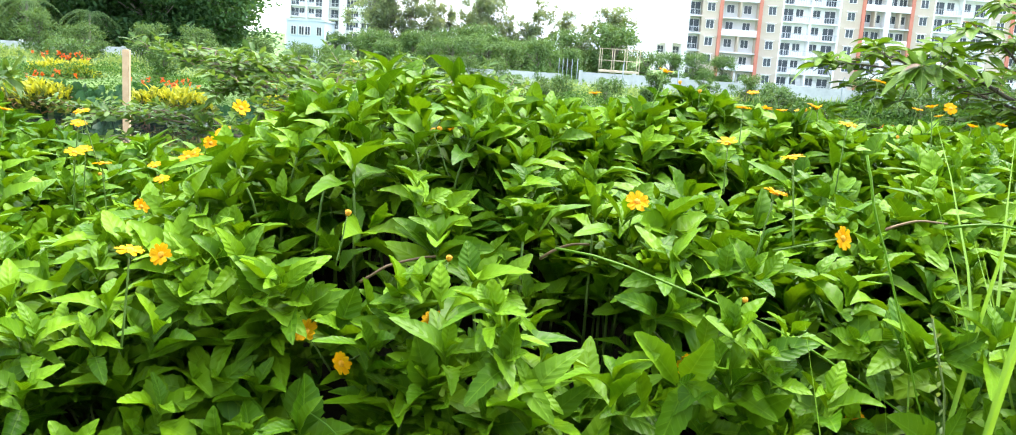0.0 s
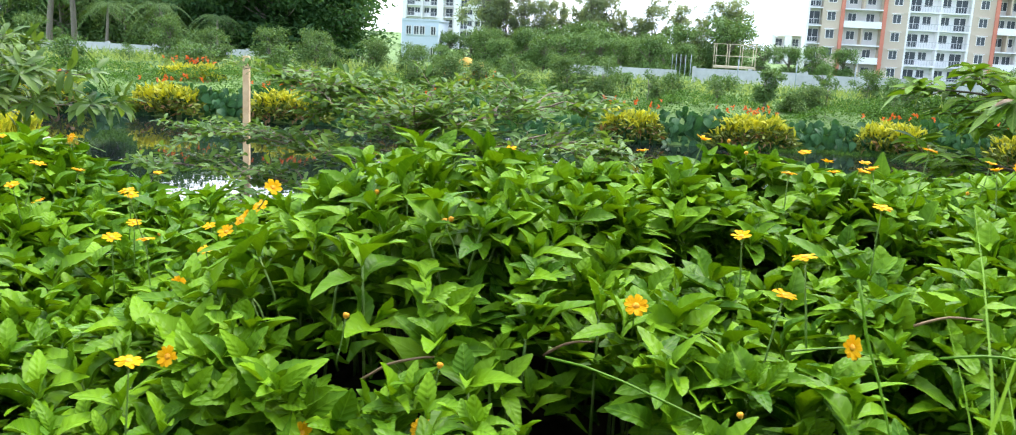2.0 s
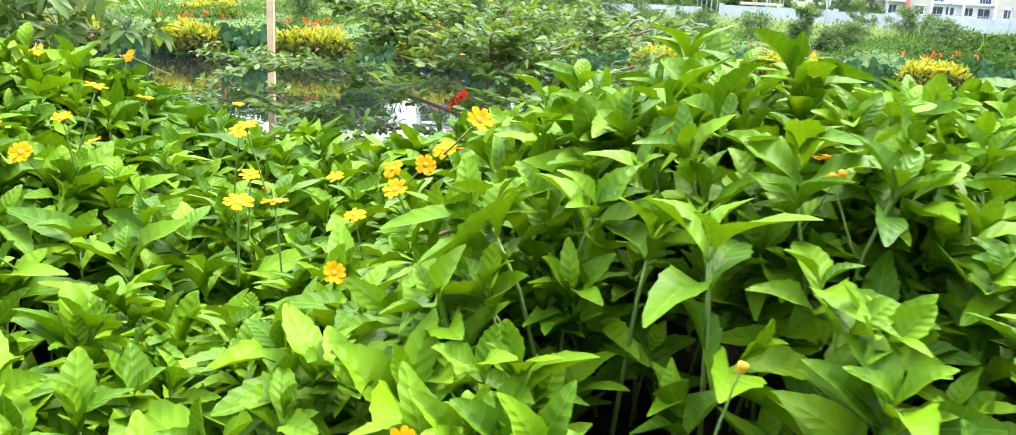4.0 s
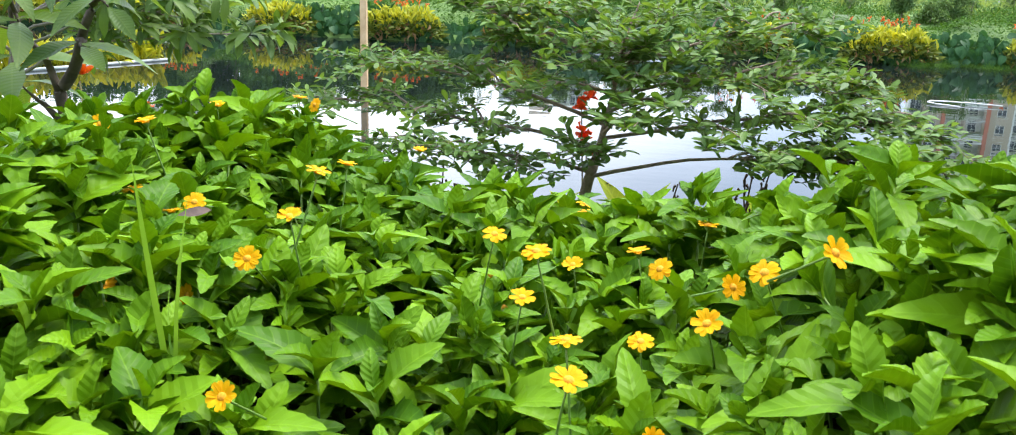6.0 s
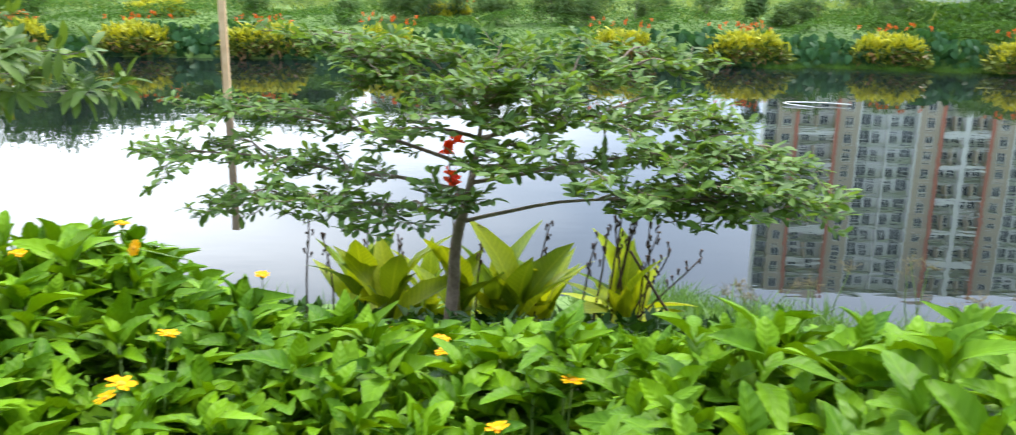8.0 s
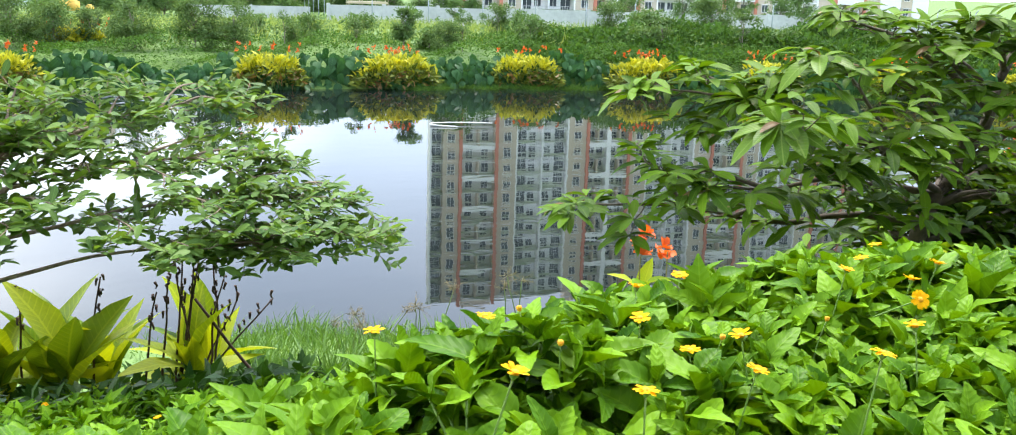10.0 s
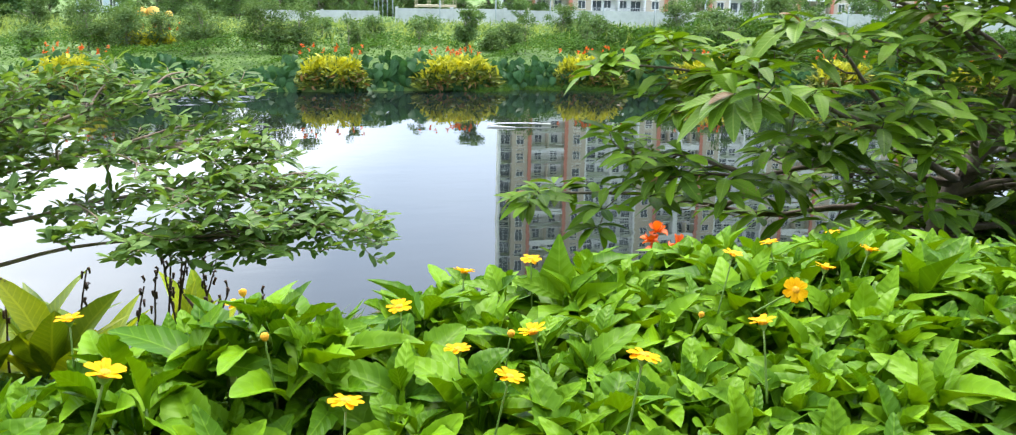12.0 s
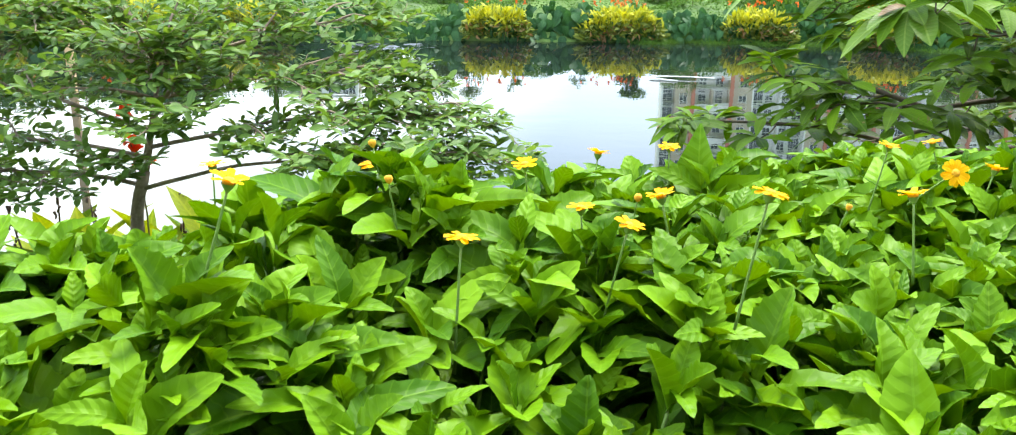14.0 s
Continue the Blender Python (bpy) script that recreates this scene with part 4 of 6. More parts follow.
small_tree("ornamental_tree", "young pond-side tree with a flat layered crown of oval leaves", (-0.35, 4.35, 1.57),
           [(-0.35, 4.35, 1.50), (-0.32, 4.38, 1.84), (-0.295, 4.40, 2.12), (-0.25, 4.42, 2.30), (-0.22, 4.45, 2.48), (-0.19, 4.50, 2.66)],
           [(0.42, (0.69, 4.15, 2.29), -0.06), (0.60, (0.95, 4.30, 2.45), -0.05), (0.80, (0.73, 4.50, 2.59), -0.04), (0.92, (0.69, 4.90, 2.77), -0.04), (0.88, (-1.08, 4.95, 2.85), -0.03),
            (0.66, (-1.51, 4.90, 2.53), -0.05), (0.56, (-1.72, 4.70, 2.35), -0.04), (0.44, (-1.37, 4.50, 2.17), -0.05), (0.75, (1.21, 4.35, 2.24), -0.03, 0), (0.90, (1.04, 4.20, 2.33), -0.03, 0),
            (0.80, (0.85, 4.05, 2.29), -0.03, 0), (0.60, (1.00, 4.35, 2.33), -0.03, 0), (0.55, (0.45, 3.90, 2.39), -0.03, 0), (0.70, (0.73, 3.95, 2.42), -0.03, 0), (0.80, (1.12, 4.40, 2.37), -0.03, 1),
            (0.60, (0.84, 4.40, 2.54), -0.03, 1), (0.50, (0.56, 4.00, 2.49), -0.03, 1), (0.30, (0.28, 4.00, 2.42), -0.03, 1), (0.60, (0.78, 4.10, 2.44), -0.03, 1), (0.80, (1.02, 4.50, 2.45), -0.03, 1),
            (0.70, (0.80, 4.55, 2.56), -0.03, 2), (0.50, (0.60, 4.80, 2.62), -0.03, 2), (0.40, (0.42, 4.20, 2.54), -0.03, 2), (0.30, (0.13, 4.20, 2.59), -0.03, 2), (0.60, (0.69, 4.30, 2.53), -0.03, 2),
            (0.60, (0.49, 5.00, 2.81), -0.03, 3), (0.40, (0.21, 4.90, 2.78), -0.03, 3), (0.45, (0.35, 4.50, 2.73), -0.03, 3), (0.70, (0.61, 4.80, 2.74), -0.03, 3), (0.50, (-0.96, 5.10, 2.84), -0.03, 4),
            (0.35, (-0.71, 4.90, 2.81), -0.03, 4), (0.40, (-0.73, 4.60, 2.68), -0.03, 4), (0.30, (-0.60, 4.80, 2.71), -0.03, 4), (0.70, (-1.50, 4.70, 2.47), -0.03, 5), (0.50, (-1.10, 4.60, 2.55), -0.03, 5),
            (0.40, (-0.91, 4.90, 2.52), -0.03, 5), (0.30, (-0.57, 4.50, 2.53), -0.03, 5), (0.80, (-1.57, 4.50, 2.30), -0.03, 6), (0.60, (-1.40, 4.85, 2.38), -0.03, 6), (0.50, (-1.07, 4.40, 2.36), -0.03, 6),
            (0.35, (-0.87, 4.60, 2.37), -0.03, 6), (0.70, (-1.12, 4.30, 2.26), -0.03, 7), (0.50, (-0.83, 4.10, 2.30), -0.03, 7), (0.45, (-0.77, 4.20, 2.21), -0.03, 7), (0.30, (-0.56, 4.15, 2.20), -0.03, 7),
            (0.20, (-0.41, 4.20, 2.24), -0.03, 7), (0.95, (-0.01, 4.60, 2.81), -0.03), (0.90, (-0.15, 4.90, 2.76), -0.03), (0.95, (-0.31, 4.40, 2.83), -0.03), (0.90, (-0.50, 4.70, 2.80), -0.03),
            (0.62, (-0.08, 3.90, 2.48), -0.03), (0.72, (0.04, 3.95, 2.54), -0.03), (0.52, (-0.27, 4.00, 2.34), -0.03), (0.85, (-0.10, 4.05, 2.62), -0.03), (0.85, (-0.32, 4.10, 2.65), -0.03),
            (0.75, (0.08, 4.30, 2.67), -0.03), (0.80, (-0.57, 4.30, 2.53), -0.03), (0.98, (-0.20, 4.30, 2.73), -0.03),
            (0.92, (-0.78, 4.70, 2.86), -0.02, 4), (0.70, (-0.54, 4.60, 2.81), -0.02, 4), (0.95, (-0.32, 4.50, 2.82), -0.02), (0.97, (-0.14, 4.60, 2.85), -0.02), (0.93, (0.02, 4.40, 2.82), -0.02),
            (0.60, (0.23, 4.70, 2.82), -0.02, 3), (0.60, (-0.61, 4.40, 2.73), -0.02, 4), (0.90, (-0.36, 4.20, 2.74), -0.02), (0.88, (-0.15, 4.10, 2.77), -0.02), (0.90, (0.00, 4.20, 2.74), -0.02), (0.40, (0.17, 4.50, 2.73), -0.02, 3)],
           0.030, M_BARK_BROWN, M_TREE, K_OVAL, 0.064, 0.022, 1, 0.19, 0.066, 11, flat=0.07, limb_r=0.31, lift=0.08, droop=0.0, level=0.13, sway=0.012, bare=0.16, first_bare=0.58)

small_tree("broadleaf_tree", "spreading waterside tree with long glossy drooping leaves", (2.58, 3.06, 2.05),
           [(2.58, 3.06, 2.0), (2.60, 3.05, 2.44), (2.63, 3.0, 2.69), (2.77, 3.0, 2.88), (2.83, 3.02, 3.04), (2.97, 3.05, 3.27), (3.1, 3.1, 3.7)],
           [(0.34, (1.67, 2.42, 3.00), -0.05), (0.27, (1.47, 3.10, 2.68), 0.00), (0.33, (1.75, 2.85, 2.76), -0.02), (0.35, (1.66, 3.10, 3.00), -0.04, 0), (0.30, (1.95, 2.70, 3.12), -0.04, 0),
            (0.45, (2.16, 2.80, 3.08), -0.04), (0.55, (2.37, 2.80, 3.14), -0.03), (0.60, (2.39, 3.00, 3.20), -0.03), (0.56, (2.12, 2.90, 3.22), -0.04), (0.68, (2.52, 2.80, 3.21), -0.03),
            (0.36, (3.28, 2.85, 3.22), -0.02), (0.50, (3.06, 2.90, 2.86), -0.02, 10), (0.35, (2.82, 2.80, 2.84), -0.02, 10), (0.30, (3.46, 2.90, 2.68), -0.03), (0.60, (2.63, 2.75, 3.15), -0.03, 10),
            (0.50, (2.90, 2.90, 3.23), -0.03, 10), (0.40, (2.40, 2.70, 2.92), -0.02), (0.25, (2.24, 2.75, 2.90), -0.02, 0), (0.45, (2.57, 2.75, 3.01), -0.02), (0.40, (2.22, 2.90, 2.75), 0.02, 2),
            (0.30, (2.36, 2.80, 2.71), -0.01), (0.50, (2.00, 2.75, 2.83), -0.02, 2), (0.30, (2.82, 2.90, 2.71), -0.02), (0.20, (2.51, 3.30, 2.45), -0.02), (0.22, (2.56, 3.20, 2.51), -0.02),
            (0.20, (2.94, 3.20, 2.48), -0.02), (0.22, (3.21, 3.20, 2.51), -0.02), (0.75, (1.71, 2.95, 2.79), -0.02, 2), (0.70, (1.71, 3.10, 2.79), -0.03, 1), (0.50, (1.91, 3.00, 2.97), -0.03, 3),
            (0.60, (1.81, 3.10, 3.03), -0.03, 3), (0.40, (1.94, 2.90, 3.03), -0.02, 3), (0.55, (2.12, 2.95, 2.70), -0.01, 1), (0.85, (2.6, 3.3, 3.6), -0.05), (0.9, (3.2, 3.4, 3.8), -0.05),
            (0.85, (3.5, 2.9, 3.6), -0.05), (0.9, (3.0, 2.7, 3.65), -0.05), (0.97, (3.0, 3.1, 4.0), -0.02), (0.8, (3.5, 3.4, 3.4), -0.03),
            (0.30, (2.74, 3.30, 2.72), -0.02), (0.34, (2.98, 3.40, 2.72), -0.02), (0.30, (3.12, 3.35, 2.65), -0.02), (0.20, (2.87, 3.35, 2.54), -0.02), (0.16, (3.03, 3.30, 2.54), -0.02), (0.18, (2.69, 3.30, 2.52), -0.02),
            (0.14, (2.88, 3.20, 2.51), -0.02), (0.26, (2.87, 3.45, 2.58), -0.02), (0.36, (3.15, 3.40, 2.76), -0.02), (0.24, (2.67, 3.40, 2.57), -0.02), (0.20, (3.06, 3.50, 2.56), -0.02),
            (0.34, (3.52, 3.60, 2.59), -0.02), (0.30, (3.71, 3.60, 2.59), -0.02), (0.24, (3.69, 3.50, 2.51), -0.02), (0.18, (3.50, 3.50, 2.48), -0.02), (0.20, (3.44, 3.60, 2.50), -0.02), (0.36, (3.68, 3.50, 2.67), -0.02), (0.14, (3.40, 3.30, 2.47), -0.02), (0.30, (3.45, 3.40, 2.58), -0.02), (0.40, (3.57, 3.60, 2.67), -0.02)],
           0.030, M_BARK_DARK, M_LONG, K_BROAD, 0.092, 0.055, 6, 0.12, 0.105, 23, pairs=False, limb_r=0.40, young=10, droop=0.1, level=0.25, sway=0.02, flat=0.18, rosettes=[(0, 10, 0.125), (3, 7, 0.11), (1, 7, 0.11), (4, 7, 0.115), (8, 6, 0.11)])

small_tree("shrub_tree", "leafy waterside tree with narrow grey-green leaves", (-2.9, 4.2, 1.7),
           [(-2.9, 4.2, 1.62), (-2.85, 4.2, 2.3), (-2.7, 4.2, 2.95)],
           [(0.6, (-1.60, 4.18, 2.68), -0.1), (0.7, (-1.74, 4.1, 2.84), -0.08), (0.8, (-2.1, 4.25, 2.98), -0.05), (0.6, (-1.90, 4.4, 2.76), -0.06), (0.9, (-2.2, 4.1, 3.0), -0.03),
            (0.7, (-3.2, 4.0, 2.9), -0.04), (0.8, (-2.3, 4.5, 2.95), -0.03), (0.75, (-1.9, 4.0, 2.86), -0.06)],
           0.03, M_BARK, M_NARROW, K_BROAD, 0.105, 0.050, 7, 0.16, 0.14, 31, pairs=False, limb_r=0.25)

small_tree("sapling", "young forked sapling with long lance-shaped leaves rising from the hedge", (-0.91, 1.90, 2.55),
           [(-0.90, 1.90, 2.50), (-0.91, 1.90, 2.75), (-0.92, 1.90, 2.82), (-0.89, 1.90, 2.86), (-0.84, 1.88, 2.95), (-0.82, 1.88, 3.01), (-0.80, 1.88, 3.14), (-0.79, 1.88, 3.24)],
           [(0.28, (-1.0, 1.90, 2.97), -0.01), (0.17, (-0.99, 1.90, 2.83), 0.0), (0.6, (-0.79, 1.85, 2.96), -0.01), (0.5, (-0.84, 1.85, 2.90), 0.0), (0.75, (-0.73, 1.85, 3.03), -0.01), (0.7, (-0.87, 1.85, 3.01), 0.0),
            (0.6, (-0.92, 1.82, 2.94), 0.0, 0), (0.9, (-0.96, 1.85, 2.87), 0.02, 0), (0.8, (-0.94, 1.82, 3.0), 0.0, 0), (0.9, (-0.82, 1.84, 3.12), 0.0), (0.97, (-0.86, 1.88, 3.3), 0.0), (0.5, (-1.04, 1.92, 2.92), 0.0, 0)],
           0.012, M_BARK_DARK, M_NARROW, K_LONG, 0.115, 0, 2, 0.035, 1.0, 37, pairs=False, level=0.25, droop=0.25, limb_r=0.6, least=0)


yl = thing("yellowed_leaf", "single yellowed leaf hanging from the sapling", "leaf", (-0.70, 1.78, 3.13))
g = Geo()
g.leaves([K_LONG[0]], [(0, 0, 0.05)], [(0.15, -0.1, -1)], [(0.2, -1, 0.1)], [0.12])
part("blade", g, M_YELLOWLEAF, yl)


# ---- canna lilies by the near water ----
def canna_plant(seed, size):
    r = np.random.default_rng(seed)
    cp = thing("canna_plant", "low canna lily with yellow-veined green leaves", "canna lily", group="canna lilies at the foot of the tree")
    g = Geo()
    g.tube(bent((0, 0, -0.06), (0.01, 0, 0.16 * size), 0, 0.02, 4, r), 0.012, 0.008, 6)
    part("stem", g, M_STEM, cp)
    for i in range(9):
        a = 2 * math.pi * i / 4.5 + r.uniform(-0.5, 0.5)
        lean = r.uniform(0.03, 0.35) if i % 3 else r.uniform(0.4, 0.75)
        g = Geo()
        tv, tf, tuv = K_CANNA[int(r.integers(4))]
        g.add(tv * np.array([1, r.uniform(0.75, 1.05), 1]), tf, tuv)
        ob = part("leaf", g, M_CANNA_DARK if r.uniform() < 0.2 else M_CANNA, cp)
        ob.matrix_basis = Matrix.Translation((0, 0, 0.02 + 0.02 * i)) @ Matrix.Rotation(a, 4, "Z") @ Matrix.Rotation(-math.pi / 2 + lean, 4, "Y") @ Matrix.Scale(size * r.uniform(0.26, 0.42), 4) @ Matrix.Rotation(r.uniform(-0.7, 0.7), 4, "X")
    return cp


cannas = [canna_plant(s, z) for s, z in ((1, 1.08), (2, 1.2), (3, 0.95), (4, 1.1), (5, 0.8))]
CANNA_X = [(-0.78, 4.75), (-0.62, 4.60), (-0.50, 5.0), (-0.33, 4.7), (-0.20, 4.95), (-0.06, 4.62), (0.05, 4.9), (0.42, 4.7), (0.48, 4.95), (-0.56, 4.9), (-0.14, 4.78)]
for i, (x, y) in enumerate(CANNA_X):
    m = Matrix.Translation((x, y, float(ground_z(x, y)) + 0.02)) @ Matrix.Rotation(i * 2.1, 4, "Z")
    if i < 5:
        cannas[i].matrix_basis = m
    else:
        copy_thing(cannas[i % 5], m)
for i, (x, y) in enumerate([(4.30, 4.55), (4.52, 4.62), (4.72, 4.5), (4.95, 4.7)]):
    copy_thing(cannas[i], Matrix.Translation((x, y, float(ground_z(x, y)) + 0.02)) @ Matrix.Rotation(i * 1.4, 4, "Z")).scale = (1.7, 1.7, 1.7)
r = np.random.default_rng(77)
n = 2600
x, y = r.uniform(-1.5, 0.95, n), r.uniform(3.9, 5.2, n)
g = Geo()
g.leaves(K_SIMPLE, np.stack([x, y, ground_z(x, y) + r.uniform(0, 0.16, n)], -1), unit(r.normal(0, 1, (n, 3)) + np.array([0, -0.2, 0.5])), unit(r.normal(0, 0.5, (n, 3)) + np.array([0, 0, 1.0])), r.uniform(0.04, 0.1, n))
tagged(new("low_weeds", g.mesh("low_weeds", M_WEED)), "dark green weeds round the foot of the tree", "weeds", kind="stuff")


def canna_bloom(name, label, top, height, material, blooms, seed, group="canna blooms by the near water", bracts=0):
    """A leafless flower stalk with ragged petals at its top."""
    r = np.random.default_rng(seed)
    x, y, z = top
    cf = thing(name, label, "canna flower", (x, y, z - height), group)
    g = Geo()
    g.tube(bent((0.03, 0, -0.05), (0, 0, height - 0.02), 0, 0.015, 7, r), 0.0045, 0.003, 6)
    part("stalk", g, M_STALK, cf, "reddish green flower stalk")
    for i in range(bracts):
        g = Geo()
        g.add(*K_CANNA[i % 4])
        ob = part("leaf", g, M_CANNA, cf, "yellow-green leaf under the bloom")
        ob.matrix_basis = Matrix.Translation((0.01, 0, height - 0.30 + 0.03 * i)) @ Matrix.Rotation(2.4 * i + 0.6, 4, "Z") @ Matrix.Rotation(-1.25 + 0.3 * i, 4, "Y") @ Matrix.Scale(0.20 - 0.02 * i, 4)
    for b in range(blooms):
        c = np.array([r.normal(0, 0.022), r.normal(0, 0.022), height - 0.045 * b])
        for i in range(7):
            a = 2 * math.pi * i / 7 + r.uniform(-0.5, 0.5)
            g = Geo()
            tv, tf, tuv = leaf_template([(0, .10), (.25, .3), (.55, .44), (.8, .42), (.95, .25), (1, .12)], 0.5, r.uniform(-0.5, 0.35), 0.5, r.uniform(-.5, .5), int(r.integers(99)))
            g.add(tv, tf, tuv)
            ob = part("petal", g, material, cf)
            ob.matrix_basis = Matrix.Translation(c) @ Matrix.Rotation(a, 4, "Z") @ Matrix.Rotation(r.uniform(-1.5, 0.3), 4, "Y") @ Matrix.Scale(r.uniform(0.035, 0.05), 4)
    return cf


canna_bloom("canna_bloom", "orange canna bloom on a reddish stalk above the hedge", (-1.71, 3.4, 2.48), 0.5, M_ORANGE, 3, 1)
canna_bloom("canna_bloom", "orange canna bloom on a reddish stalk above the hedge", (-1.93, 3.4, 2.60), 0.55, M_ORANGE, 1, 2)
canna_bloom("canna_bloom", "red canna bloom beside the trunk of the small tree", (-0.350, 4.500, 2.450), 0.9, M_RED, 2, 3)
canna_bloom("canna_bloom", "red canna bloom beside the trunk of the small tree", (-0.325, 4.500, 2.302), 0.78, M_RED, 3, 4)
canna_bloom("canna_bloom", "orange canna bloom beside the pond", (2.35, 4.4, 2.20), 0.7, M_ORANGE, 3, 5, bracts=3)
canna_bloom("canna_bloom", "orange canna bloom beside the pond", (2.49, 4.42, 2.13), 0.6, M_ORANGE, 2, 6)
canna_bloom("canna_bloom", "orange canna bloom beside the pond", (4.42, 4.5, 2.50), 0.9, M_ORANGE, 2, 7)
canna_bloom("canna_bloom", "orange canna bloom beside the pond", (4.60, 4.5, 2.12), 0.6, M_ORANGE, 3, 8)


def dry_stalk(base, top, seed):
    r = np.random.default_rng(seed)
    ds = thing("dry_canna_stalk", "withered dark canna stalk with empty seed pods", "dry stalk", base, "withered canna stalks")
    b, t = np.zeros(3), np.array(top, float) - np.array(base, float)
    pts = bent(b - np.array([0, 0, 0.05]), t, 0, 0.02, 8, r)
    g = Geo()
    g.tube(pts, 0.0065, 0.0035, 5)
    part("stalk", g, M_DRYSTEM, ds)
    for i in range(7):
        q = pts[-1] * (1 - 0.05 * i) + r.normal(0, 0.008, 3)
        g = Geo()
        g.tube([q, q + np.array([0, 0, 0.012]) + r.normal(0, 0.004, 3), q + np.array([0, 0, 0.028]) + r.normal(0, 0.006, 3)], 0.0035, 0.0068, 5)
        part("pod", g, M_DRYSTEM, ds)


STALKS = [(-1.0, 2.05, 0.05), (-0.94, 1.96, -0.06), (-0.73, 2.05, 0.05), (-0.60, 1.99, -0.05), (-0.22, 2.02, 0.04), (0.08, 2.06, 0.1), (0.34, 2.04, 0.08), (0.40, 2.16, 0.05), (0.44, 2.07, 0.12), (0.52, 2.1, 0.0), (0.76, 1.92, 0.5), (0.62, 1.95, 0.25), (0.37, 2.10, -0.06), (0.47, 2.14, 0.16), (0.29, 1.98, 0.1), (0.56, 2.02, 0.14)]
for i, (x, z, lean) in enumerate(STALKS):
    dry_stalk((x - lean, 4.75, float(ground_z(x, 4.75))), (x, 4.7, z), 40 + i)

# the leaning dark cane beside them
cane = thing("leaning_cane", "dark cane leaning against the withered stalks", "cane", (0.80, 4.6, 1.42))
g = Geo()
g.tube(bent((0, 0, 0), (-0.36, 0.1, 0.52), 0, 0.01, 6), 0.008, 0.006, 6)
part("cane", g, M_DRYSTEM, cane)


# ---- grass ----
def blade_cloud(n, xs, ys, heights, seed, lean=0.35):
    r = np.random.default_rng(seed)
    x, y = r.uniform(*xs, n), r.uniform(*ys, n)
    a = unit(np.stack([r.normal(0, lean, n), r.normal(0, lean, n), np.ones(n)], -1))
    return np.stack([x, y, ground_z(x, y) - 0.02], -1), a, r.normal(0, 1, (n, 3)), r.uniform(*heights, n)


g = Geo()
for n, xs, ys, hs, sd in ((7000, (0.3, 3.2), (5.2, 9.3), (0.08, 0.30), 1), (1800, (3.0, 9.0), (5.5, 8.2), (0.12, 0.3), 2), (1500, (-6, 0.3), (6.5, 9.0), (0.1, 0.25), 3), (900, (-3, 3), (5.0, 6.5), (0.1, 0.22), 4)):
    P, A, U, S = blade_cloud(n, xs, ys, hs, sd)
    ok = P[:, 2] > -0.06
    S = S * (0.75 + 0.45 * np.sin(5 * P[:, 0] + 2 * np.sin(3 * P[:, 1])) * np.sin(4.3 * P[:, 1] + 1))
    g.leaves(K_BLADE, P[ok], A[ok], U[ok], S[ok])
tagged(new("shore_grass", g.mesh("shore_grass", M_SHORE)), "tufts of green grass along the near shore", "grass", kind="stuff")

tuft = thing("grass_tuft", "tall bright grass blades in front of the hedge", "grass", (1.04, 0.70, 2.2))
r = np.random.default_rng(5)
for i in range(54):
    b = np.array([r.uniform(-0.17, 0.2), r.uniform(-0.02, 0.06), r.uniform(0.0, 0.2)])
    d = unit([r.normal(0.03, 0.22), r.normal(-0.02, 0.05), 1.0])
    g = Geo()
    g.leaves([K_SLIM[i % 4]], [b], [d], [[r.normal(0, 0.6), -1, 0.3]], [r.uniform(0.38, 0.66)])
    part("blade", g, M_GRASS, tuft)
for i in range(4):
    b = np.array([r.uniform(-0.1, 0.2), r.uniform(-0.06, 0.04), 0.0])
    e = b + np.array([r.uniform(-0.15, 0.15), r.uniform(-0.05, 0.1), r.uniform(0.5, 0.75)])
    g = Geo()
    pts = bent(b, e, 0, 0.02, 9, r)
    g.tube(pts, 0.0014, 0.0009, 4)
    for k in range(16):
        q = pts[-1] - (pts[-1] - pts[-3]) * k / 16
        g.leaves(K_SIMPLE[:1], [q], [unit([r.normal(0, .6), r.normal(0, .6), 0.8])], [r.normal(0, 1, 3)], [0.008])
    part("seed_stalk", g, M_DRYGRASS, tuft, "thin stalk with a spike of seeds")
# long arching runners of grass across the hedge
for a, b, sag in (((0.56, 0.86, 2.78), (0.98, 0.76, 2.60), -0.035), ((0.83, 0.78, 2.90), (0.90, 0.74, 2.66), 0.0), ((0.42, 0.76, 2.50), (0.32, 0.80, 2.62), -0.03), ((0.90, 0.76, 2.84), (1.08, 0.74, 2.80), -0.02)):
    g = Geo()
    g.tube(np.array(bent(a, b, sag, 0.01, 12, r)) - np.array([1.04, 0.70, 2.2]), 0.0014, 0.001, 4)
    part("runner", g, M_GRASS, tuft, "long thin grass runner")


sprout = thing("grass_sprout", "bright green grass sprout growing out of the hedge", "grass", (-0.33, 1.185, 2.72))
for i, (dx, dy, ln, wd) in enumerate([(-0.12, 0.0, 0.19, 1.5), (0.05, -0.05, 0.15, 1.3), (-0.35, 0.1, 0.09, 1.1)]):
    g = Geo()
    k = K_SLIM[i % 4]
    g.leaves([(k[0] * np.array([1, wd * 2.2, 1]), k[1], k[2])], [(0.004 * i, 0, 0)], [(dx, dy, 1)], [(0.2, -1, 0.2)], [ln])
    part("blade", g, M_GRASS, sprout)


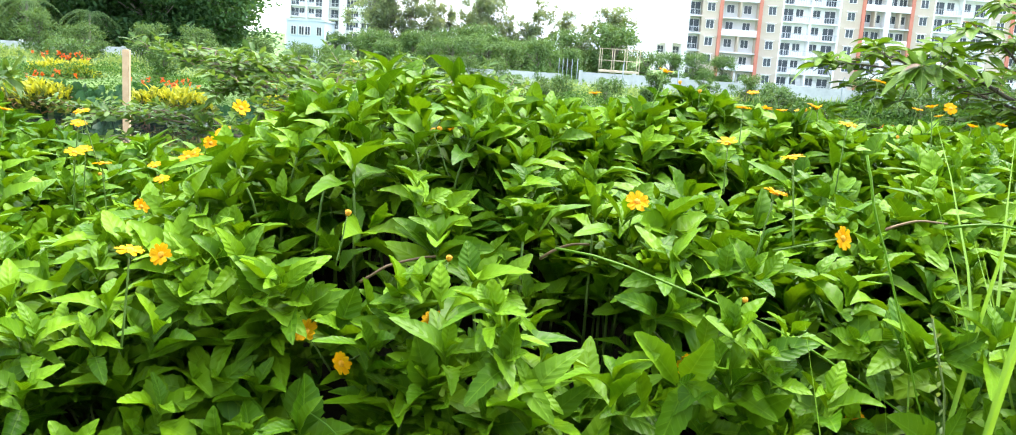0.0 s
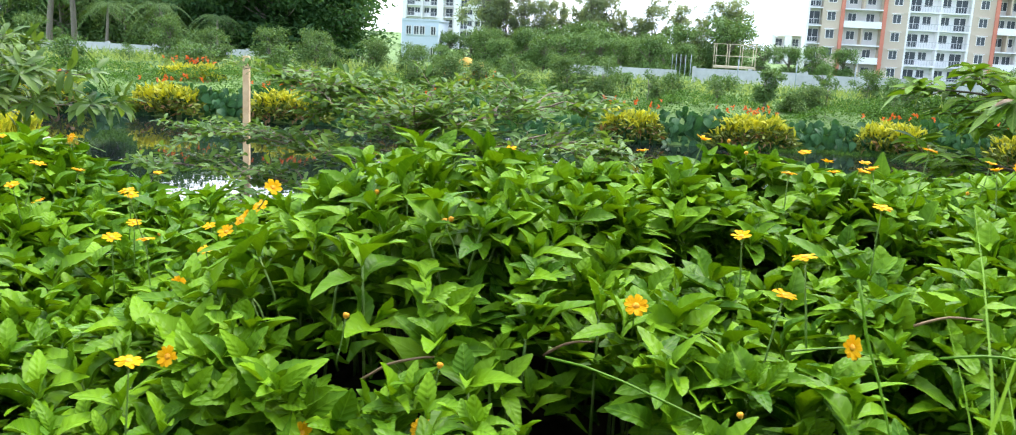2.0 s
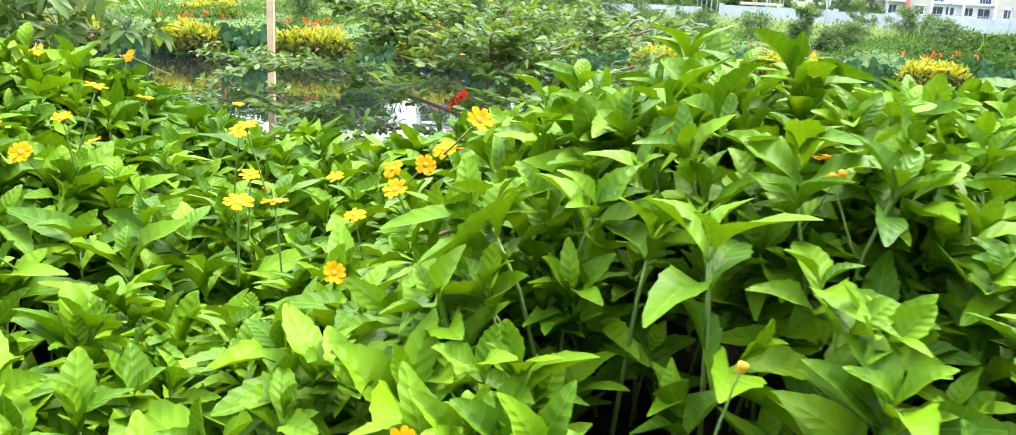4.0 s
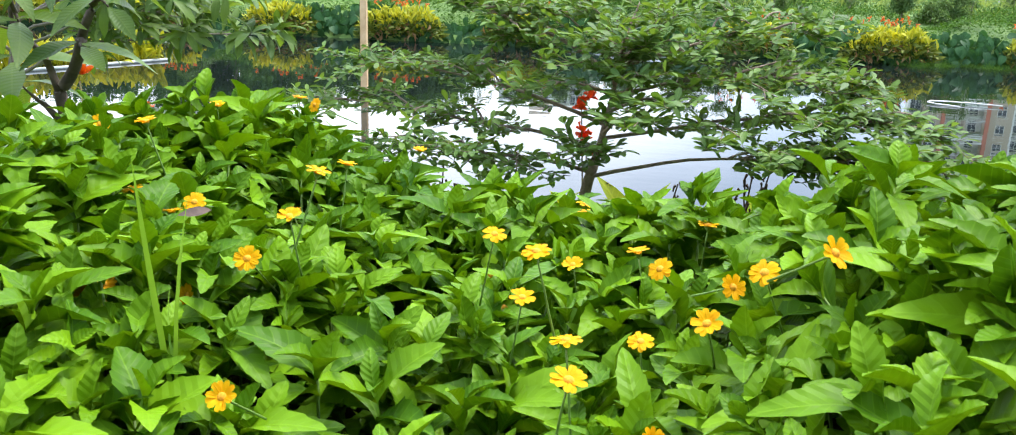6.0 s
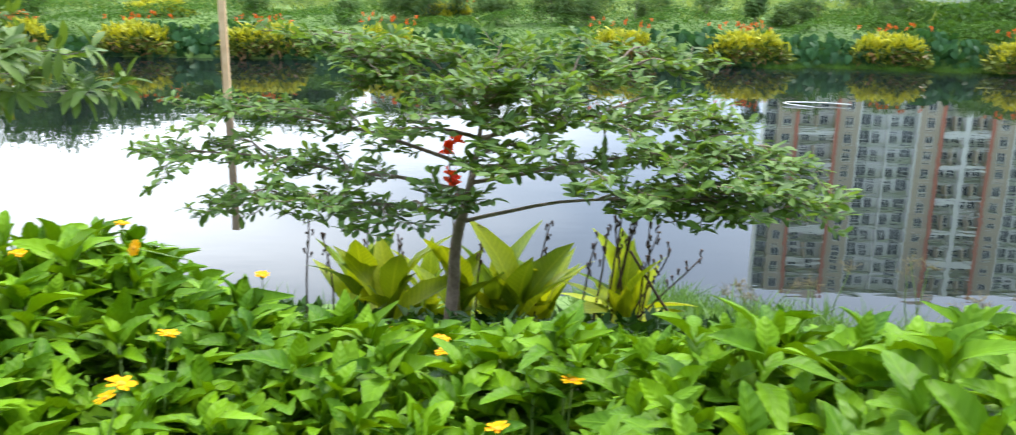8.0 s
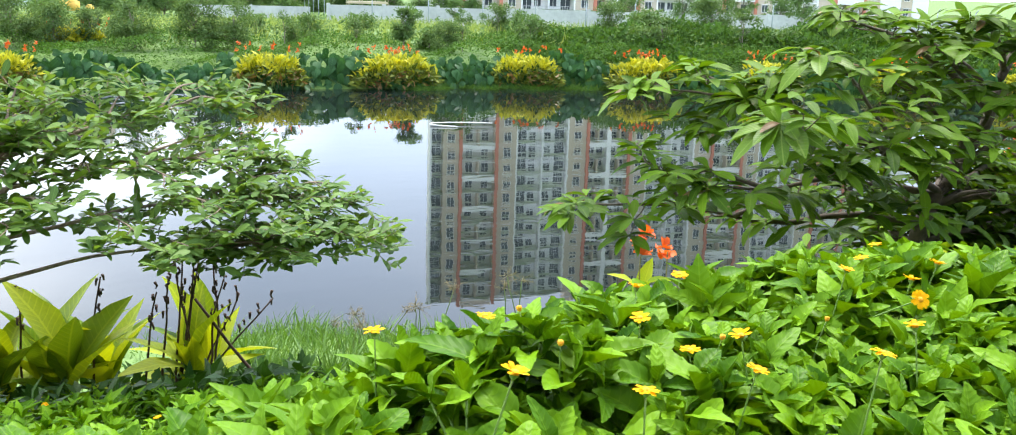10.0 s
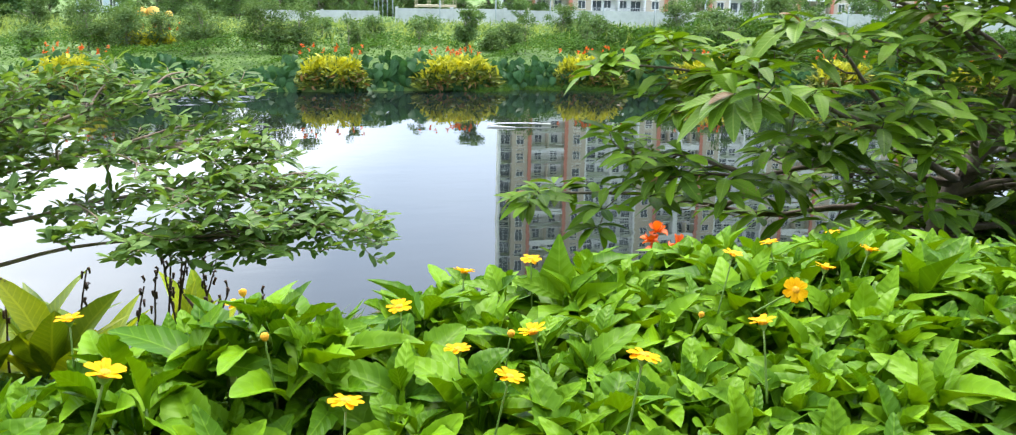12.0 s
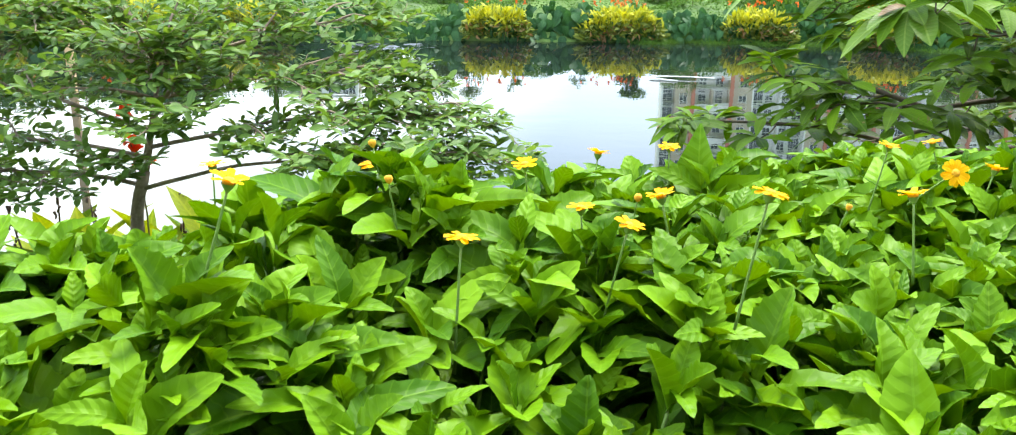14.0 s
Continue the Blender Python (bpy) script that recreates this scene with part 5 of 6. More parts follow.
def sedge(x, y, top, seed):
    r = np.random.default_rng(seed)
    z = float(ground_z(x, y))
    sg = thing("sedge", "tall pale sedge with a brown seed head at the water's edge", "sedge", (x, y, z), "sedges on the shore")
    for i in range(3):
        e = np.array([r.normal(0, 0.12), r.normal(0, 0.06), (top - z) * r.uniform(0.75, 1.0)])
        g = Geo()
        pts = bent((r.normal(0, .03), 0, -0.05), e, 0, 0.02, 8, r)
        g.tube(pts, 0.006, 0.003, 5)
        part("stalk", g, M_DRYGRASS, sg)
        tip = pts[-1]
        for k in range(9):
            d = unit([r.normal(0, 0.6), r.normal(0, 0.6), r.uniform(0.15, 1.0)])
            reach = r.uniform(0.05, 0.13)
            ray = np.array([tip + d * reach * u + np.array([0, 0, -0.25 * reach * u * u]) for u in (0, 0.5, 1)])
            g = Geo()
            g.tube(ray, 0.0016, 0.001, 4)
            m = 9
            g.leaves(K_STRAW, ray[-1] - d * reach * r.uniform(0, 0.55, m)[:, None], unit(d + r.normal(0, 0.8, (m, 3))), r.normal(0, 1, (m, 3)), r.uniform(0.018, 0.04, m))
            part("seed_head", g, M_SEED, sg, "spiky brownish seed head")["kind"] = "stuff"
        g = Geo()
        g.leaves(K_SLIM, [(0, 0, 0)] * 5, unit(r.normal(0, 0.3, (5, 3)) + np.array([0, 0, 1.0])), r.normal(0, 1, (5, 3)), r.uniform(0.3, 0.6, 5) * (top - z))
        part("blades", g, M_DRYGRASS, sg)["kind"] = "stuff"


for i, (x, y, z) in enumerate([(2.5, 6.5, 1.45), (1.85, 6.5, 1.25), (1.35, 6.6, 1.1), (2.75, 6.3, 1.2), (3.6, 6.0, 1.5), (1.6, 7.2, 0.95)]):
    sedge(x, y, z, 60 + i)

# ---- in the pond ----
post = thing("timber_post", "square weathered timber post standing in the pond", "post", (-6.41, 19.3, -0.9))
bm = bmesh.new()
bmesh.ops.create_cube(bm, size=1, matrix=Matrix.Translation((0, 0, 1.66)) @ Matrix.Diagonal((0.13, 0.13, 3.32, 1)))
bmesh.ops.bevel(bm, geom=bm.edges[:], offset=0.012, segments=2, affect="EDGES")
me = bpy.data.meshes.new("shaft")
bm.to_mesh(me)
bm.free()
me.materials.append(M_TIMBER)
part("shaft", me, None, post)

pipe = thing("floating_pipe", "bent white plastic pipe floating on the pond", "pipe", (6.1, 22.2, 0.0))
g = Geo()
g.tube([(-0.1, -0.35, 0.02), (-0.55, -0.15, 0.03), (-0.68, 0.0, 0.04), (-0.6, 0.12, 0.05), (-0.2, 0.15, 0.05), (0.3, 0.1, 0.05), (0.85, 0.0, 0.04)], 0.016, 0.013, 10)
part("hose", g, M_PIPE, pipe)

M_CHURN = M_WATER.copy()
M_CHURN.name = "churned_water"
for node in M_CHURN.node_tree.nodes:
    if node.type == "BUMP":
        node.inputs["Strength"].default_value, node.inputs["Distance"].default_value = 0.8, 0.05
g = Geo()
cu, ca = np.meshgrid(np.linspace(0.05, 1, 12), np.linspace(0, 2 * math.pi, 40, endpoint=False))
edge = 1 + 0.12 * np.sin(3 * ca + 1) + 0.08 * np.sin(7 * ca)
fade = np.clip((1 - cu) * 4, 0, 1)
cx, cy = 2.1 * cu * edge * np.cos(ca), 1.3 * cu * edge * np.sin(ca)
cz = 0.004 + fade * (0.035 * np.sin(9 * cu + 2 * np.sin(4 * ca)) + 0.02 * np.sin(13 * ca + 5 * cu))
g.add(np.stack([cx, cy, np.maximum(cz, 0.004)], -1).reshape(-1, 3), [((j % 40) * 12 + i, (j % 40) * 12 + i + 1, ((j + 1) % 40) * 12 + i + 1, ((j + 1) % 40) * 12 + i) for j in range(40) for i in range(11)])
churn = tagged(new("water_ripples", g.mesh("water_ripples", M_CHURN)), "patch of churned rippling water on the pond", "water", kind="structure")
churn.location = (-1.6, 28.2, 0.0)

raft = thing("planted_raft", "floating planted bed with a pale timber edge", "raft", (-13.3, 20.6, 0.0))
g = Geo()
g.tube([(-1.6, -2.9, 0.03), (0.85, 1.45, 0.03), (0.7, 1.8, 0.02)], 0.045, 0.03, 8)
part("edge", g, M_PLANK, raft, "pale float edge")
g = Geo()
r = np.random.default_rng(9)
n = 1500
u, v2 = r.uniform(-0.1, 1, n), r.uniform(0, 1, n)
P = np.stack([-1.7 + 2.5 * u - 1.5 * v2, -2.6 + 4.0 * u + 1.6 * v2, r.uniform(0, 0.42, n) * (0.75 + 0.25 * np.sin(7 * u + 2 * v2))], -1)
g.leaves(K_CANNA, P, unit(np.stack([r.normal(0, .5, n), r.normal(0, .5, n), np.ones(n)], -1)), r.normal(0, 1, (n, 3)), r.uniform(0.2, 0.45, n))
part("planting", g, M_CANNA_FAR, raft, "yellow-green canna leaves")["kind"] = "stuff"


# ---- the far bank ----
def far_canna(seed, wide, tall, spikes):
    r = np.random.default_rng(seed)
    fc = thing("canna_clump", "dense clump of yellow-green cannas topped with orange flowers", "canna clump", group="canna clumps on the far bank")
    g, low = Geo(), Geo()
    n = int(430 * wide)
    x, y = r.uniform(-wide / 2, wide / 2, n), r.uniform(-0.5, 0.45, n)
    edge = np.clip(1 - np.abs(2 * x / wide) ** 6, 0.5, 1) * (0.86 + 0.14 * np.sin(x * 5.0 + seed * 2) * np.sin(y * 6 + seed))
    z = r.uniform(0.06, 0.80, n) ** 0.8 * tall * edge
    out = np.stack([x / wide * 0.7 + r.normal(0, .35, n), y * 0.7 - 0.2 + r.normal(0, .35, n), r.uniform(0.5, 1.5, n)], -1)
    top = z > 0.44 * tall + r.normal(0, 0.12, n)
    up, size = unit(-out + np.array([0, -0.6, 1.2]) + r.normal(0, .5, (n, 3))), r.uniform(0.16, 0.30, n)
    g.leaves(K_CANNA, np.stack([x, y, z], -1)[top], unit(out)[top], up[top], size[top])
    part("foliage", g, M_CANNA_FAR, fc)["kind"] = "stuff"
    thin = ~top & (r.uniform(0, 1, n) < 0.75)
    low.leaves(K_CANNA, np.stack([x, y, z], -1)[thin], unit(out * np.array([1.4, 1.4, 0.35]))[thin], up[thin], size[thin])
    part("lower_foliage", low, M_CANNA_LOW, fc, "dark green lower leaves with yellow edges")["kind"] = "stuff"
    low = Geo()
    n = int(20 * wide)
    x, y = r.uniform(-wide / 2, wide / 2, n), r.uniform(-0.55, -0.1, n)
    out = np.stack([r.normal(0, .6, n), -0.5 + r.normal(0, .3, n), r.normal(-0.2, .4, n)], -1)
    low.leaves(K_CANNA, np.stack([x, y, r.uniform(0.1, 0.55, n)], -1), unit(out), r.normal(0, 1, (n, 3)), r.uniform(0.16, 0.28, n))
    part("old_leaves", low, M_RUSTLEAF, fc, "withered brownish leaves at the foot")["kind"] = "stuff"
    for i in range(spikes):
        px, h = r.uniform(-wide * 0.5, wide * 0.5), tall * r.uniform(0.98, 1.15)
        sp = Geo()
        sp.tube([(px, 0.1, h - 0.1), (px + r.normal(0, .03), 0.1, h)], 0.01, 0.008, 4)
        k = 7
        sp.leaves(K_SIMPLE, np.stack([np.full(k, px), np.full(k, 0.1), h - r.uniform(0, 0.12, k)], -1), unit(r.normal(0, 1, (k, 3))), r.normal(0, 1, (k, 3)), r.uniform(0.06, 0.10, k))
        part("flower_spike", sp, M_ORANGE, fc, "orange flower spike")
    return fc


clumps = [far_canna(1, 2.0, 1.22, 12), far_canna(2, 2.6, 1.16, 15), far_canna(3, 2.2, 1.2, 10)]
CLUMPS = [(-12.6, 29.0, 2), (-8.7, 29.6, 1), (-4.95, 30.4, 0), (2.2, 30.6, 0), (6.05, 31.0, 1), (10.55, 30.6, 2), (14.3, 29.3, 1), (18.3, 28.0, 0), (22.5, 26.6, 2), (-16.5, 28.6, 1), (-21, 28, 0), (26.5, 25.2, 1)]
done = set()
for i, (x, y, k) in enumerate(CLUMPS):
    m = Matrix.Translation((x, float(far_shore(x)) + 0.05, 0.02)) @ Matrix.Rotation(0.3 * math.sin(i * 2.2), 4, "Z")
    if k not in done:
        done.add(k)
        clumps[k].matrix_basis = m
    else:
        copy_thing(clumps[k], m)
for i, (x, y) in enumerate([(-3.6, 35), (-14.0, 34.5)]):
    copy_thing(clumps[i % 3], Matrix.Translation((x, y, float(ground_z(x, y)) - 0.45)))

r = np.random.default_rng(12)


def bank_stuff(name, label, category, material, kinds, n, xs, depth, sizes, rise, seed, up=0.6, upright=False):
    """Foliage scattered over the far bank, at a depth behind its shore."""
    r = np.random.default_rng(seed)
    x = r.uniform(*xs, n)
    y = far_shore(x) + r.uniform(*depth, n)
    z = ground_z(x, y) + r.uniform(0, 1, n) ** 1.3 * rise * (0.6 + 0.4 * np.sin(x * 1.3 + y) * np.sin(x * 0.47 + 2))
    a = unit(np.stack([r.normal(0, 1, n), r.normal(-0.3, 0.8, n), r.normal(up, 0.5, n)], -1))
    face = unit(np.stack([r.normal(0, .5, n), r.normal(-.5, .5, n), np.ones(n)], -1))
    if upright:
        a = unit(np.stack([r.normal(0, .5, n), r.normal(-0.4, 0.3, n), r.normal(-0.9, 0.35, n)], -1))
        face = unit(np.stack([r.normal(0, .45, n), r.normal(-1, .3, n), r.normal(0.5, 0.3, n)], -1))
    g = Geo()
    g.leaves(kinds, np.stack([x, y, z], -1), a, face, r.uniform(*sizes, n))
    return tagged(new(name, g.mesh(name, material)), label, category, kind="stuff")


bank_stuff("taro_bed", "band of dark green taro leaves along the far waterline", "taro", M_TARO, K_TARO, 4600, (-26, 30), (-0.1, 0.8), (0.22, 0.40), 0.95, 1, 0.1, True)


def mounds(x, y):
    """The creeper's height over the far bank."""
    return 0.10 + 0.48 * np.abs(np.sin(x * 0.55 + 1.3 * np.sin(y * 0.5))) ** 1.5 + 0.16 * np.sin(x * 1.9 + y * 1.1) * np.sin(y * 1.4 - x * 0.6) + 0.06 * np.sin(x * 5.1 + y) * np.sin(y * 4.3)


r = np.random.default_rng(2)
n = 150000
x, depth = r.uniform(-36, 40, n), 0.55 + 7.5 * r.uniform(0, 1, n) ** 1.5
y = far_shore(x) + depth
fade = np.clip((depth - 0.4) / 0.9, 0.3, 1) * np.clip((8.5 - depth) / 3, 0.2, 1)
h = mounds(x, y) * fade
slope = np.stack([-(mounds(x + 0.1, y) - mounds(x - 0.1, y)) / 0.2, -(mounds(x, y + 0.1) - mounds(x, y - 0.1)) / 0.2 - 0.15, np.ones(n)], -1)
g = Geo()
g.leaves(K_CARD, np.stack([x, y, ground_z(x, y) + h * (1 - 0.35 * r.uniform(0, 1, n) ** 2)], -1), unit(r.normal(0, 1, (n, 3)) * np.array([1, 1, 0.5]) + np.array([0, -0.3, 0.15])), unit(slope + r.normal(0, 0.3, (n, 3))), r.uniform(0.05, 0.11, n))
tagged(new("bank_creeper", g.mesh("bank_creeper", M_BANK)), "mounded bright green creeper covering the far bank", "ground cover", kind="stuff")
r = np.random.default_rng(31)
n = 70000
x, depth = r.uniform(11, 42, n), r.uniform(1.6, 9.5, n)
y = far_shore(x) + depth
h = np.clip((x - 11) / 5, 0, 1) * np.clip((depth - 1.2) / 4, 0, 1) * (0.62 + 0.4 * np.sin(x * 1.1 + 0.8 * np.sin(y)) * np.sin(y * 0.9 + x * 0.4) + 0.22 * np.sin(x * 3.3 + y) * np.sin(y * 2.9)) + 0.12
g = Geo()
g.leaves(K_CARD, np.stack([x, y, ground_z(x, y) + h * (1 - 0.45 * r.uniform(0, 1, n) ** 2)], -1), unit(r.normal(0, 1, (n, 3)) + np.array([0, -0.3, 0.3])), unit(r.normal(0, 0.6, (n, 3)) + np.array([0, -0.5, 0.9])), r.uniform(0.3, 1, n) ** 2 * 0.22 + 0.05)
tagged(new("bank_thicket", g.mesh("bank_thicket", M_THICKET)), "dense dark green weeds on the rising bank", "weeds", kind="stuff")
bank_stuff("meadow_grass", "tall pale meadow grass behind the far bank", "grass", M_MEADOW, K_STRAW, 20000, (-40, 50), (5.0, 38.0), (0.35, 0.85), 0.1, 3, 1.6)
bank_stuff("meadow_weeds", "patches of broad-leaved weeds among the meadow grass", "weeds", M_SHRUB, K_CARD, 12000, (-40, 50), (6.0, 38.0), (0.12, 0.26), 0.75, 6, 0.5)
r = np.random.default_rng(4)
n = 16000
x, q = r.uniform(5.6, 24, n), r.uniform(0, 1, n)
y = far_shore(x) + 0.5 - q * (1.15 + 0.25 * np.sin(x * 1.3) + 0.15 * np.sin(x * 3.7)) * np.clip((x - 5.4) / 1.2, 0, 1)
g = Geo()
g.leaves(K_BLADE, np.stack([x, y, np.maximum(ground_z(x, y), 0) - 0.01], -1), unit(r.normal(0, 0.8, (n, 3)) + np.array([0, -0.1, 0.7])), r.normal(0, 1, (n, 3)), r.uniform(0.10, 0.24, n))
tagged(new("water_edge_grass", g.mesh("water_edge_grass", M_BANK)), "low green grass spit at the far waterline", "grass", kind="stuff")


# ---- trees and shrubs beyond the bank ----
def far_tree(name, label, tall, wide, low, clumps_n, leaves_n, leaf, material, seed, group, trunk=0.12, gappy=0.55, clump=0.15, squash=0.7):
    """A tree with a tapered trunk, limbs to each clump, and a crown of many small leaves with an uneven outline."""
    r = np.random.default_rng(seed)
    ft = thing(name, label, "tree", group=group)
    g = Geo()
    g.tube(bent((0, 0, -0.3), (r.normal(0, .03) * tall, r.normal(0, .03) * tall, tall * 0.75), 0, 0.02, 7, r), trunk, trunk * 0.35, 7)
    part("trunk", g, M_BARK, ft)
    crown, limbs = Geo(), Geo()
    lop = r.uniform(0, 2 * math.pi)
    for i in range(clumps_n):
        f = r.uniform(0.0, 1.0)
        h = low + (1 - low) * f
        a = r.uniform(0, 2 * math.pi)
        reach = (0.45 + 0.55 * math.sin(math.pi * (0.15 + 0.72 * f))) * (0.8 + 0.25 * math.cos(a - lop) + 0.15 * math.sin(3 * a + seed))
        rad = wide / 2 * reach * r.uniform(0.15, 1.0) ** 0.6
        c = np.array([rad * math.cos(a), rad * math.sin(a), (h - 0.05 * (rad / wide)) * tall])
        limbs.tube(bent((0, 0, tall * h * 0.55), c, 0, 0.04, 5, r), trunk * 0.3, trunk * 0.08, 4)
        size = wide * clump * r.uniform(0.55, 1.25)
        n = int(leaves_n / clumps_n * (size / (wide * clump * 0.9)) ** 1.5)
        q = unit(r.normal(0, 1, (n, 3))) * size * (r.uniform(0, 1, (n, 1)) ** gappy) * np.array([1.25, 1.25, squash])
        crown.leaves(K_CARD, c + q, unit(q + r.normal(0, size * 0.6, (n, 3))), unit(q * 0.6 + r.normal(0, size * .3, (n, 3)) + np.array([0, 0, size])), leaf * r.uniform(0.6, 1.3, n))
    part("limb", limbs, M_BARK, ft)["kind"] = "stuff"
    part("crown", crown, material, ft)["kind"] = "stuff"
    return ft


def plant(masters, rows):
    """Stand copies of the given trees at (x, y, which, scale)."""
    used = set()
    for i, (x, y, k, s) in enumerate(rows):
        m = Matrix.Translation((x, y, float(ground_z(x, y)) - 0.05)) @ Matrix.Rotation(i * 1.7, 4, "Z")
        if k not in used:
            used.add(k)
            ob = masters[k]
            ob.matrix_basis = m @ Matrix.Scale(s, 4)
        else:
            ob = copy_thing(masters[k], m)
            ob.scale = (s, s, s)


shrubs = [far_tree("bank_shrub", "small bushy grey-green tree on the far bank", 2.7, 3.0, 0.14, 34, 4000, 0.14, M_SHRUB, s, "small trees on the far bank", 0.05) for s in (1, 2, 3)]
plant(shrubs, [(-19.1, 44, 0, 0.82), (-17.1, 44, 1, 0.66), (-14.2, 44, 2, 0.78), (-12.0, 44, 0, 0.72), (-11.0, 43, 1, 0.52), (-9.3, 44, 2, 0.68), (-7.3, 44, 0, 0.58), (-21.6, 45, 1, 0.32), (-5.5, 34.6, 1, 0.6),
               (-4.2, 34.2, 0, 0.54), (-3.1, 34.8, 2, 0.5), (-1.8, 34.2, 1, 0.58), (0.1, 34.4, 0, 0.62), (1.35, 34.2, 1, 0.6), (3.4, 34.6, 2, 0.36), (8.75, 34.2, 2, 0.46), (13.3, 43.0, 2, 0.6), (17.2, 38.7, 2, 0.7), (-26.5, 45, 2, 0.8), (21.5, 37.8, 0, 0.8)])
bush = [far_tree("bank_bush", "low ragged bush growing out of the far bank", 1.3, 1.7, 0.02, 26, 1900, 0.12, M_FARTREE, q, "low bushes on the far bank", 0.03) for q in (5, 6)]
plant(bush, [(-10.6, 35, 0, 1.0), (-6.9, 33.5, 1, 0.8), (-2.2, 36, 0, 0.9), (0.4, 34, 1, 0.7), (4.1, 36.5, 0, 0.8), (8.3, 35, 1, 0.75), (12.4, 35.5, 0, 0.9), (16.2, 33, 1, 1.0), (17.6, 36, 0, 1.1), (21.0, 32, 1, 1.0), (24.0, 33, 0, 1.2), (-14.5, 36, 1, 1.1), (-18.5, 34, 0, 1.0), (6.4, 40, 1, 0.9), (13.8, 41, 0, 0.9), (2.4, 41, 1, 0.8), (-5.0, 40, 0, 1.0), (19.2, 40, 1, 1.2), (27.5, 36, 1, 1.3)])
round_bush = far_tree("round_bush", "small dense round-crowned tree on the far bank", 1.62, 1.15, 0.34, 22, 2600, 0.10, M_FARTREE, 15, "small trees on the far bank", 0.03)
plant([round_bush], [(7.15, 34, 0, 1.0)])
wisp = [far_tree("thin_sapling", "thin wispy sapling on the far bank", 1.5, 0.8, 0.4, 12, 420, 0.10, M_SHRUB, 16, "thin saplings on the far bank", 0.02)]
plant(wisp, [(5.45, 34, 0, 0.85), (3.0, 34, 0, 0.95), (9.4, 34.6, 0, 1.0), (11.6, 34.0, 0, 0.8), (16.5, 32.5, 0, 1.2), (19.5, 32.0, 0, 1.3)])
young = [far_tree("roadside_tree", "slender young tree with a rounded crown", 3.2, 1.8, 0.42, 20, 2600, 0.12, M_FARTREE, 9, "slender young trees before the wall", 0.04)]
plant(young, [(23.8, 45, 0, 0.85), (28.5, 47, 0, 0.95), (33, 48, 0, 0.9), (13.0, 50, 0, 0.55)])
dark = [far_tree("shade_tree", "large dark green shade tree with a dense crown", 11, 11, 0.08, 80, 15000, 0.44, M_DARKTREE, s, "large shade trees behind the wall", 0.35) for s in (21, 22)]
plant(dark, [(-30.5, 82, 0, 0.95), (-25.5, 80, 1, 1.0), (-21.3, 81, 0, 0.95), (-23.5, 86, 1, 1.1), (-55, 100, 1, 1.4), (-68, 100, 0, 1.5), (-43, 90, 0, 1.25), (-49, 92, 1, 1.4), (-37, 88, 1, 1.1)])
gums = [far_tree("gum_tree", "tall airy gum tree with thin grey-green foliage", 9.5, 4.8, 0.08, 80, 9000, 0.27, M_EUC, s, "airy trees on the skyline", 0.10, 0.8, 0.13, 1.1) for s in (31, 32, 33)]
plant(gums, [(-11.5, 120, 0, 1.45), (-9.4, 121, 1, 1.3), (-7.2, 119, 2, 0.95), (-4.8, 118, 1, 0.98), (-2.6, 120, 0, 0.85), (1.0, 118, 2, 1.18), (2.6, 121, 0, 1.24), (5.0, 119, 1, 0.78), (7.0, 120, 2, 0.71),
             (9.2, 119, 1, 1.00), (12.9, 121, 2, 0.89), (17.6, 120, 0, 0.94), (19.6, 121, 1, 1.00), (15.4, 122, 2, 0.71)])
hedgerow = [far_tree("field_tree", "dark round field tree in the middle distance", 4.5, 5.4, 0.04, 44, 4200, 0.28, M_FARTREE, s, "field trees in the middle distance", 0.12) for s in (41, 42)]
plant(hedgerow, [(-1.9, 112, 0, 1.03), (1.2, 112, 1, 1.17), (4.6, 112, 0, 0.89), (-15.3, 112, 1, 0.75), (-12.6, 112, 0, 0.72), (-7.2, 112, 1, 0.66), (12.0, 112, 0, 1.16), (17.5, 112, 1, 1.41), (-12.5, 88, 0, 0.4), (-7.0, 86, 1, 0.62), (-3.0, 88, 0, 0.72), (0.5, 87, 1, 0.8), (4.0, 90, 0, 0.75), (6.8, 88, 1, 0.85), (-17, 82, 1, 0.4), (-20, 72, 0, 0.5), (-30, 74, 1, 0.5), (-36, 80, 0, 1.1), (-41, 84, 1, 1.3), (-47, 84, 0, 1.4), (-52, 82, 1, 1.3), (-14.5, 101, 1, 0.45), (-10, 103, 0, 0.85), (-5.5, 102, 1, 0.9), (-1.5, 104, 0, 0.8), (2.5, 103, 1, 0.95), (6, 106, 0, 0.8), (9, 100, 0, 0.7)] + [(12, 108, 1, 0.75), (15.5, 112, 0, 0.8), (19, 116, 1, 0.8), (23, 120, 0, 0.85), (27, 124, 1, 0.85), (31, 128, 0, 0.9), (36, 132, 1, 0.9), (35, 76, 0, 0.6), (42, 75, 1, 0.6), (50, 76, 0, 0.7)])


